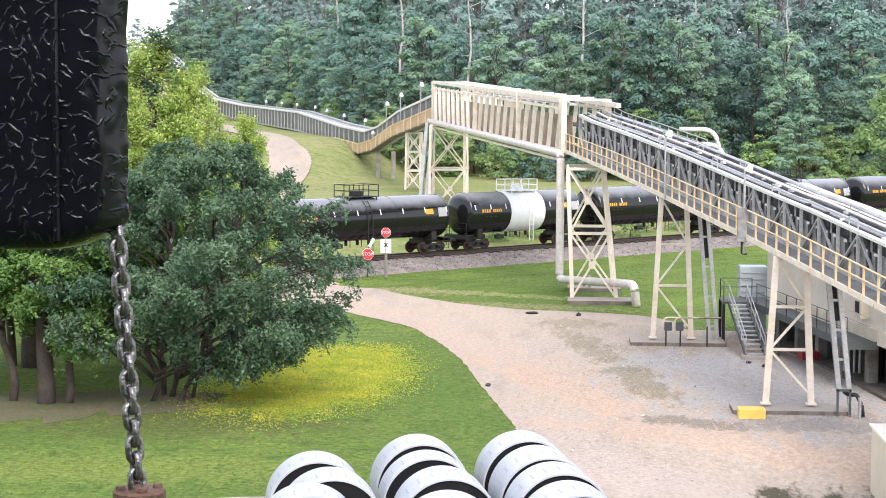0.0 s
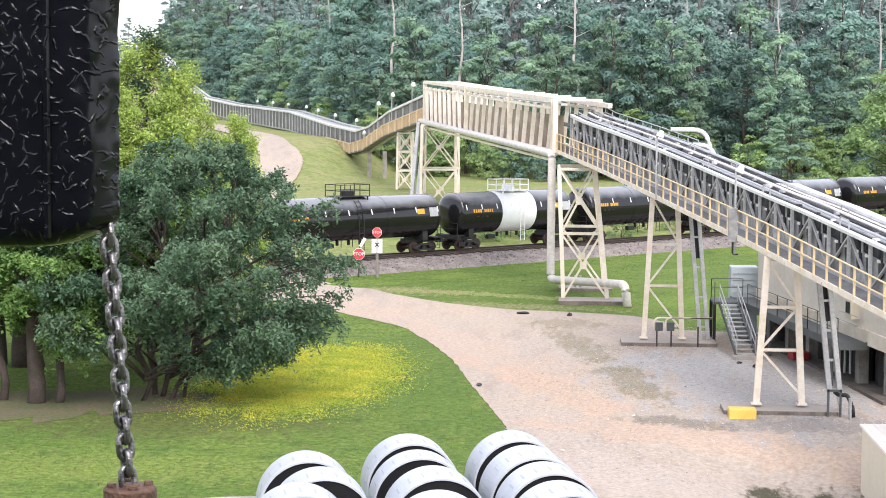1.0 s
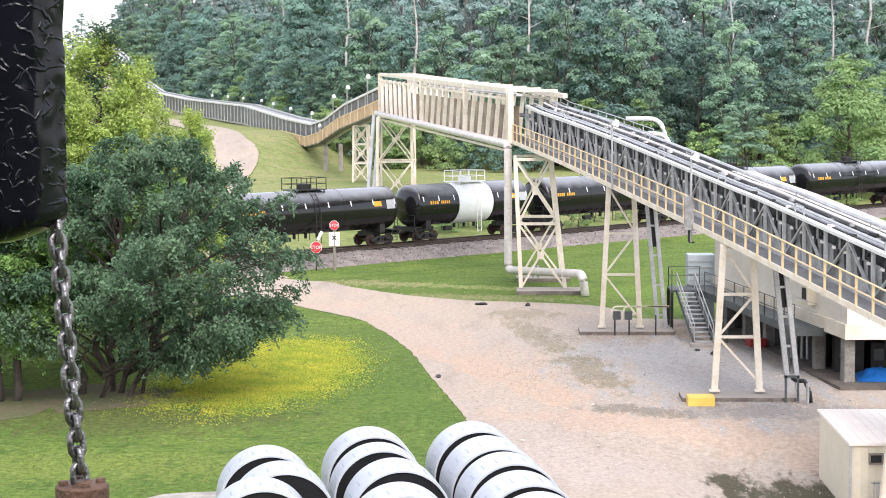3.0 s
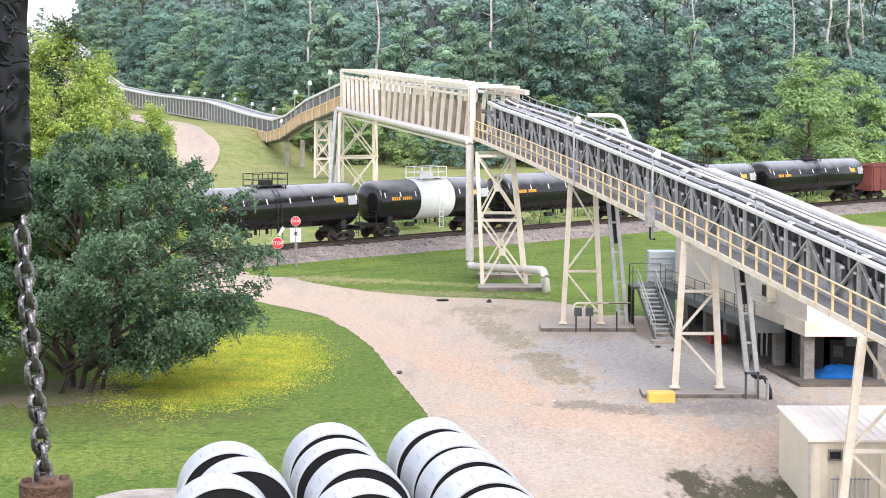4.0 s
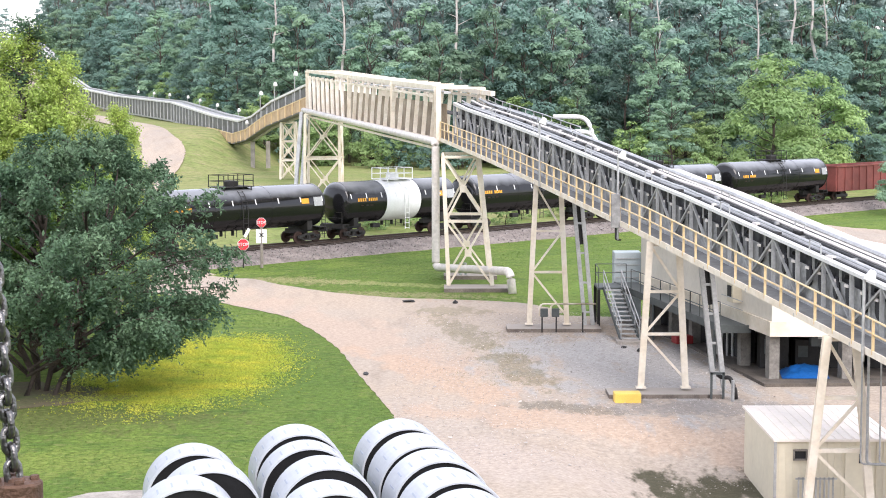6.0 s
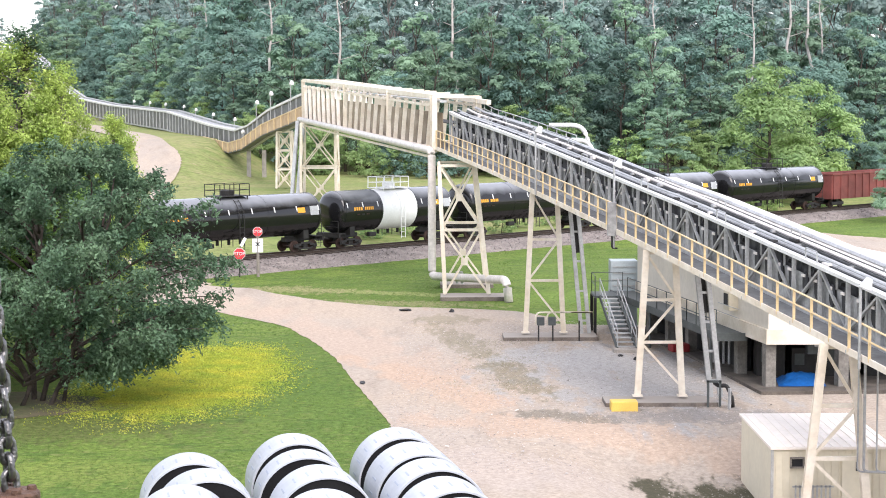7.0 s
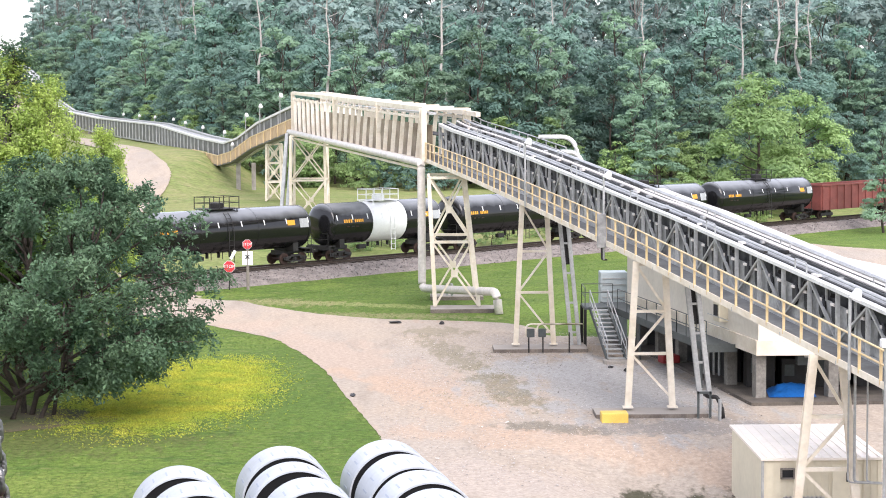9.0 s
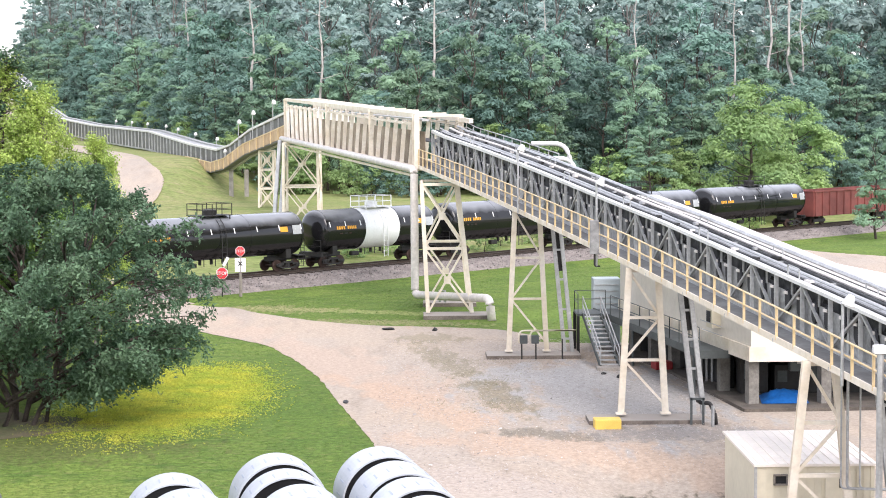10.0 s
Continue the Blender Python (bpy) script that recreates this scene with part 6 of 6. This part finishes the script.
# ---- shed ----
def build_shed():
    x0, x1, y0, y1, zg = 10.95, 14.85, 59.3, 65.4, -1.0
    z = 2.42
    s = thing("shed", (x0, y0, zg), "small beige metal shed with a pale ribbed roof", "shed")
    bm = bmesh.new()
    box(bm, ((x0 + x1) / 2, (y0 + y1) / 2, zg + z / 2), (x1 - x0, y1 - y0, z))
    part("wall", bm, M_BEIGE, s)
    bm = bmesh.new()
    m = Matrix.Translation(((x0 + x1) / 2, (y0 + y1) / 2, zg + z + 0.05)) @ Matrix.Rotation(0.004, 4, "X")
    box(bm, None, (x1 - x0 + 0.16, y1 - y0 + 0.2, 0.08), m=m)
    part("roof", bm, M_ROOFW, s)
    for k in range(13):
        bm = bmesh.new()
        x = x0 + 0.1 + (x1 - x0 - 0.2) * k / 12
        box(bm, (x, (y0 + y1) / 2, zg + z + 0.1), (0.03, y1 - y0 + 0.18, 0.03))
        part("roof_rib", bm, M_ROOFW, s)
    for k in range(17):
        bm = bmesh.new()
        x = x0 + 0.12 + (x1 - x0 - 0.24) * k / 16
        box(bm, (x, y0 - 0.012, zg + z / 2), (0.035, 0.03, z - 0.05))
        part("siding_rib", bm, M_BEIGE, s)
    bm = bmesh.new()
    box(bm, (x0 - 0.01, y0 - 0.01, zg + z / 2), (0.08, 0.08, z))
    part("corner_trim", bm, M_GALV, s)
    wx, wz = x0 + 0.8, zg + 1.98
    win = bmesh.new()
    for dx, dz, w, h in ((-0.21, 0, 0.05, 0.31), (0.21, 0, 0.05, 0.31), (0, 0.155, 0.47, 0.05), (0, -0.155, 0.47, 0.05)):
        box(win, (wx + dx, y0 - 0.06, wz + dz), (w, 0.12, h))
    wf = part("window_frame", win, M_WOODPOST, s)
    bm = bmesh.new()
    box(bm, (wx, y0 - 0.02, wz), (0.38, 0.03, 0.28))
    part("pane", bm, M_HOLE, wf)
    bm = bmesh.new()
    box(bm, (x0 + 2.75, y0 - 0.03, zg + 1.15), (0.95, 0.05, 2.2))
    d = part("door", bm, M_BEIGE, s)
    bm = bmesh.new()
    box(bm, (x0 + 2.9, y0 - 0.07, zg + 1.85), (0.35, 0.04, 0.3))
    part("door_window", bm, M_HOLE, d)


build_shed()
bm = bmesh.new()
r0 = random.Random(5)
for k in range(9):
    beam(bm, (11.6 + k * 0.14, 58.7, -1.0), (11.6 + k * 0.14, 58.7, 0.35), 0.05)
for z in (-0.7, 0.3):
    beam(bm, (11.5, 58.7, z), (12.85, 58.7, z), 0.05)
single("metal_grate", bm, M_GALV, "grey barred metal gate panel by the shed", "grate")

pole = thing("steel_pole", (13.15, 52.0, -1.0), "pale steel pole with a cap beside the shed", "pole")
bm = bmesh.new()
tube(bm, [(13.15, 52, -1.1), (13.15, 52, 6.1)], 0.1, 10)
part("shaft", bm, M_GALV, pole)
bm = bmesh.new()
box(bm, (13.12, 52, 6.2), (0.36, 0.3, 0.25), bevel=0.05)
part("cap", bm, M_WHITE, pole)

for x, zt, r_ in ((13.25, 5.2, 0.03), (13.45, 6.5, 0.045), (13.85, 5.1, 0.03)):
    bm = bmesh.new()
    tube(bm, elbow([(x, 57.2, zt), (x, 57.2, 1.1), (x + 1.9, 57.1, 1.05)], 0.15), r_, 7)
    single("conduit", bm, M_GALV, "thin grey conduit strapped to the conveyor bent", "pipe", "conduits")


# ---- lamp posts, pipes and boxes on the gallery ----
def mast(y, z0, z1, box_z=None):
    p = thing("lamp_mast", cpt(y, -0.06, z0 - zb(y)), "slim grey lamp mast clamped to the walkway", "lamp", "conveyor lamps")
    a, b = cpt(y, -0.06, z0 - zb(y)), cpt(y, -0.06, z1 - zb(y))
    bm = bmesh.new()
    tube(bm, [a, b], 0.05, 8)
    part("post", bm, M_GALV, p)
    bm = bmesh.new()
    lathe(bm, [(0, 0.2), (0.1, 0.18), (0.14, 0.06), (0.22, -0.14), (0.19, -0.17), (0, -0.15)], Matrix.Translation(b + Vector((0.2, 0, 0))) @ Matrix.Rotation(0.4, 4, "Y"), 16)
    part("head", bm, M_WHITE, p, smooth=True)
    if box_z:
        bm = bmesh.new()
        c = cpt(y, -0.15, 0)
        box(bm, (c.x, c.y, box_z), (0.4, 0.3, 1.5), bevel=0.02)
        part("junction_box", bm, M_SIDE, p)
        bm = bmesh.new()
        tube(bm, elbow([(c.x, c.y, box_z - 0.7), (c.x, c.y, box_z - 1.3), (c.x + 0.25, c.y, box_z - 1.3)], 0.1), 0.04, 6)
        part("cable", bm, M_DARK, p)


mast(81.3, 6.2, 11.1, 7.5)
mast(54.8, 4.7, 8.4)
mast(96.0, 7.8, 11.9)
for dz, dx in ((0.0, 0.0), (-0.85, 0.35)):
    bm = bmesh.new()
    a = cpt(104, 3.7, 0)
    z = 11.3 + dz
    tube(bm, elbow([(a.x - 1.1, 104, z), (a.x + 0.9 + dx, 104, z), (a.x + 1.4 + dx, 104, z - 2.5)], 0.75, 6), 0.13, 10)
    single("gooseneck_pipe", bm, M_WHITEP, "white curved vent pipe beside the conveyor", "pipe", "gooseneck pipes", smooth=True)
# ---- valve stand ----
v = thing("valve_stand", (5.5, 96.3, 0), "yellow-railed pipe stand with two grey gauges", "valve stand")
for x in (5.35, 6.1, 7.5):
    bm = bmesh.new()
    tube(bm, [(x, 96.4, 0), (x, 96.4, 1.1)], 0.04, 6)
    part("post", bm, M_DARK, v)
for x in (5.2, 5.8):
    bm = bmesh.new()
    tube(bm, elbow([(x, 96.4, 0.9), (x, 96.4, 1.55), (x + 1.0, 96.4, 1.55), (8.2, 96.4, 1.55)], 0.3), 0.045, 7)
    part("pipe", bm, M_CREAM, v)
    bm = bmesh.new()
    box(bm, (x + 0.25, 96.25, 1.1), (0.4, 0.2, 0.45), bevel=0.04)
    part("gauge_box", bm, M_SLATE, v)
bm = bmesh.new()
pts = [(11.55, 75.9, 1.0), (11.7, 75.7, 0.9), (12.0, 75.5, 0.95), (12.2, 75.4, 0.5), (12.25, 75.4, 0.05)]
tube(bm, elbow(pts, 0.12), 0.09, 8)
single("black_hose", bm, M_DARK, "thick black hose drooping from the conveyor legs", "hose", smooth=True)
st = thing("pipe_stand", (11.5, 75.6, 0), "dark steel pipe stand at the foot of the legs", "stand")
for x in (11.25, 11.75):
    bm = bmesh.new()
    beam(bm, (x, 75.6, 0), (x, 75.6, 1.15), 0.09)
    part("post", bm, M_SLATE, st)
bm = bmesh.new()
beam(bm, (11.2, 75.6, 1.1), (11.8, 75.6, 1.1), 0.09)
part("bar", bm, M_SLATE, st)
bm = bmesh.new()
tube(bm, [(12.05, 75.0, 0), (12.05, 75.0, 0.9)], 0.07, 8)
single("bollard", bm, M_GALV, "short grey steel post by the hose", "post")


def dark_stone(x, y, w, d, h, seed):
    """A small dark broken lump lying on the gravel."""
    r = random.Random(seed)
    bm = bmesh.new()
    bmesh.ops.create_icosphere(bm, subdivisions=2, radius=1.0)
    for v in bm.verts:
        k = 1 + r.uniform(-0.25, 0.25)
        v.co = Vector((x + v.co.x * w * k, y + v.co.y * d * k, terrain(x, y) + 0.03 + max(0.0, v.co.z + 0.25) * h * k))
    single("rock", bm, M_DARK, "dark broken lump lying on the gravel", "stone", "dark stones")


for k, (x, y, w, d, h) in enumerate(((-1.95, 110.2, 0.4, 0.25, 0.12), (0.85, 109.5, 0.16, 0.15, 0.16), (9.75, 89.3, 0.17, 0.15, 0.16), (9.1, 90.6, 0.15, 0.2, 0.08), (-3.4, 82.4, 0.12, 0.5, 0.06))):
    dark_stone(x, y, w, d, h, 60 + k)
# ---- crossing signs ----
def octagon(c, r, m, t, name):
    bm = bmesh.new()
    lathe(bm, [(0, -0.012), (r, -0.012), (r, 0.012), (0, 0.012)], Matrix.Translation(c) @ Matrix.Rotation(radians(90), 4, "X") @ Matrix.Rotation(radians(22.5), 4, "Z"), 8)
    return part(name, bm, m, t)


def stop_sign(x, y, zc, r, post, label, plate=False):
    t = thing("stop_sign", (x, y, 0), label, "sign", "crossing signs")
    bm = bmesh.new()
    if plate:
        tube(bm, [(x, y + 0.06, -0.1), (x, y + 0.06, zc + 0.3)], 0.11, 8)
    else:
        beam(bm, (x, y + 0.05, -0.1), (x, y + 0.05, zc + 0.3), 0.08)
    part("post", bm, post, t)
    octagon((x, y, zc), r, M_TEXTW, t, "border")
    face = octagon((x, y - 0.03, zc), r * 0.93, M_SIGNRED, t, "face")
    cu = bpy.data.curves.new("word", "FONT")
    cu.body, cu.size, cu.align_x, cu.align_y, cu.extrude = "STOP", r * 0.72, "CENTER", "CENTER", 0.004
    cu.materials.append(M_TEXTW)
    ob = new("word", cu)
    ob.matrix_basis = Matrix.Translation((x, y - 0.055, zc)) @ Matrix.Rotation(radians(90), 4, "X")
    dg = bpy.context.evaluated_depsgraph_get()
    me = bpy.data.meshes.new_from_object(ob.evaluated_get(dg))
    mm = ob.matrix_basis.copy()
    bpy.data.objects.remove(ob)
    me.transform(mm)
    w = part("lettering", me, None, face)
    if plate:
        bm = bmesh.new()
        box(bm, (x, y - 0.02, zc - 1.0), (0.78, 0.03, 1.0))
        pl = part("plate", bm, M_TEXTW, t, "white sign plate with a black cross")
        for a in (0.8, -0.8):
            bm = bmesh.new()
            box(bm, None, (0.42, 0.01, 0.07), m=Matrix.Translation((x, y - 0.045, zc - 0.9)) @ Matrix.Rotation(a, 4, "Y"))
            part("cross_bar", bm, M_HOLE, pl)
    else:
        bm = bmesh.new()
        box(bm, None, (0.22, 0.03, 0.7), m=Matrix.Translation((x + 0.28, y, zc + 0.85)) @ Matrix.Rotation(0.5, 4, "Y"))
        part("reflector_plate", bm, M_TEXTW, t)


stop_sign(-14.33, 132.7, 1.6, 0.45, M_DARK, "red stop sign on a short dark post by the track")
stop_sign(-13.0, 132.7, 3.2, 0.37, M_WOODPOST, "red stop sign above a white crossing plate on a wooden post", True)


# ---- white rolls in the foreground ----
def roll(x, y, R, ax, L, zc=None):
    zc = zc or R
    t = thing("wrapped_roll", (x, y, 0), "large white-wrapped roll with a dull black end", "roll", "rows of rolls")
    m = Matrix.Translation((x, y, zc)) @ Matrix.Rotation(ax, 4, "Z") @ Matrix.Rotation(radians(90), 4, "X")
    h = L / 2
    bm = bmesh.new()
    lathe(bm, [(R * 0.95, h - 0.04), (R * 0.955, h), (R * 0.99, h), (R, h - 0.04), (R, -h + 0.04), (R * 0.99, -h), (R * 0.95, -h)], m, 64)
    w = part("wrap", bm, M_DRUM, t)
    bm = bmesh.new()
    lathe(bm, [(0, h - 0.05), (R * 0.955, h - 0.05), (R * 0.955, -h + 0.05), (0, -h + 0.05)], m, 48)
    part("core", bm, M_DRUMB, t, "dull black roll end")
    for k in range(22):
        a = 2 * math.pi * (k + 0.5) / 22
        if math.sin(a) < -0.2:
            continue
        bm = bmesh.new()
        mm = m @ Matrix.Rotation(a, 4, "Z") @ Matrix.Translation((R * 1.002, 0, 0.15))
        box(bm, None, (0.01, 0.05, min(0.5, L * 0.35)), m=mm)
        part("printed_mark", bm, M_TICK, w)


ax = radians(12)
for x, y, L in ((-7.02, 51.3, 1.5), (-6.3, 49.0, 1.6), (-6.6, 46.9, 1.6), (-4.29, 54.2, 1.6), (-3.85, 51.9, 1.2), (-3.2, 49.4, 1.7), (-2.85, 46.3, 1.6),
                (-1.18, 55.1, 1.6), (-0.62, 52.6, 1.9), (-0.14, 50.3, 1.6), (0.3, 47.7, 1.8), (0.75, 45.2, 1.6)):
    roll(x, y, 1.41, ax, L + 0.1)


# ---- hoist in front of the camera ----
YB = 2.5


def chain_link(c, d, side):
    """One welded link along d."""
    bm = bmesh.new()
    u = side.normalized()
    r, hl, wire = 0.0098, 0.0072, 0.0051
    pts = []
    for k in range(16):
        a = 2 * math.pi * k / 16
        s = math.sin(a)
        pts.append(c + u * math.cos(a) * r + d * (s * r + (hl if s > 0.01 else -hl if s < -0.01 else 0)))
    n = 8
    rings = []
    w = d.cross(u)
    for i, p in enumerate(pts):
        t = (pts[(i + 1) % 16] - pts[i - 1]).normalized()
        x = w
        y = t.cross(x)
        rings.append([bm.verts.new(p + (x * math.cos(6.2832 * k / n) + y * math.sin(6.2832 * k / n)) * wire) for k in range(n)])
    for i in range(16):
        p, q = rings[i], rings[(i + 1) % 16]
        for k in range(n):
            bm.faces.new((p[k], p[(k + 1) % n], q[(k + 1) % n], q[k]))
    return bm


def build_hoist():
    t = thing("davit", (-1.7, YB, 0), "steel davit carrying the chain hoist", "davit")
    for a, b in (((-1.7, YB, 0), (-1.7, YB, 14.6)), ((-1.75, YB, 14.6), (-0.5, YB, 14.6))):
        bm = bmesh.new()
        tube(bm, [a, b], 0.07, 12)
        part("tube", bm, M_GALV, t)
    bm = bmesh.new()
    tube(bm, [(-0.72, YB, 14.6), (-0.72, YB, 13.6)], 0.015, 8)
    part("hanger", bm, M_GALV, t)
    bag = thing("chain_bag", (-0.72, YB, 12.8), "black wrinkled vinyl chain bag with a stitched seam hanging down", "bag")
    cx0, hw, hd, z0, z1 = -0.785, 0.17, 0.05, 12.795, 13.62
    bm = bmesh.new()
    nu, nv = 96, 120
    rows = []
    for j in range(nv + 1):
        v = j / nv
        # bottom closes over the first tenth
        close = min(1.0, v / 0.07)
        k = math.sin(close * math.pi / 2) ** 0.6 if v < 0.07 else 1.0
        z = z0 + (z1 - z0) * max(0, v - 0.02)
        row = []
        for i in range(nu):
            a = 2 * math.pi * i / nu
            ca, sa = math.cos(a), math.sin(a)
            e = 0.62
            x = math.copysign(abs(ca) ** e, ca) * hw * (0.86 + 0.14 * k) * min(1, k)
            y = math.copysign(1 - abs(ca) ** 5, sa) * hd * k
            p = Vector((cx0 + x, YB + 0.02 + y, z))
            q = Vector((p.x * 26, p.y * 26, p.z * 15))
            w = noise.noise(q) * 0.003 + abs(noise.noise(q * 2.3 + Vector((5, 0, 0)))) ** 1.5 * 0.004
            if k >= 0.99:
                p += Vector((ca, sa, 0)) * w
            z_droop = 0.012 * max(0, x / hw) ** 3 * (1 - close)
            p.z += z_droop
            row.append(bm.verts.new(p))
        rows.append(row)
    for p, q in zip(rows, rows[1:]):
        for i in range(nu):
            bm.faces.new((p[i], p[(i + 1) % nu], q[(i + 1) % nu], q[i]))
    bm.faces.new(rows[0][::-1])
    bm.faces.new(rows[-1])
    part("cover", bm, M_BAG, bag, smooth=True)
    for x in (-0.702,):
        bm = bmesh.new()
        tube(bm, [(x, YB - hd - 0.004 + 0.02, 12.81 + 0.05 * i) for i in range(17)], 0.0055, 6)
        part("seam", bm, M_BAG, bag)
    ch = thing("hoist_chain", (-0.62, YB, 12.9), "worn steel hoist chain hanging from the bag", "chain")
    a, b = Vector((-0.638, YB + 0.022, 12.905)), Vector((-0.601, YB + 0.0, 12.47))
    d = (b - a).normalized()
    n = 19
    for k in range(n + 1):
        c = a.lerp(b, k / n)
        side = Vector((0.75, 0.66, 0)) if k % 2 else Vector((-0.6, 0.8, 0))
        side = (side - d * side.dot(d)).normalized()
        part("link", chain_link(c, d, side), M_CHAIN, ch, smooth=True)
    e = thing("chain_stop", (-0.588, YB, 12.35), "rusty brown cylindrical chain stop with bolts", "chain stop")
    m = Matrix.Translation((-0.598, YB, 12.46))
    bm = bmesh.new()
    lathe(bm, [(0, 0.004), (0.012, 0.004), (0.014, 0), (0.034, 0.0), (0.037, -0.003), (0.037, -0.028), (0.0345, -0.031), (0.0345, -0.1), (0.03, -0.105), (0, -0.105)], m, 32)
    part("body", bm, M_BLOCK, e, smooth=False)
    for k in range(4):
        aa = 0.4 + k * 1.57
        bm = bmesh.new()
        lathe(bm, [(0, 0.006), (0.006, 0.006), (0.007, 0.003), (0.007, 0)], m @ Matrix.Translation((0.026 * math.cos(aa), 0.026 * math.sin(aa), 0)), 6)
        part("bolt", bm, M_BLOCK, e)


build_hoist()
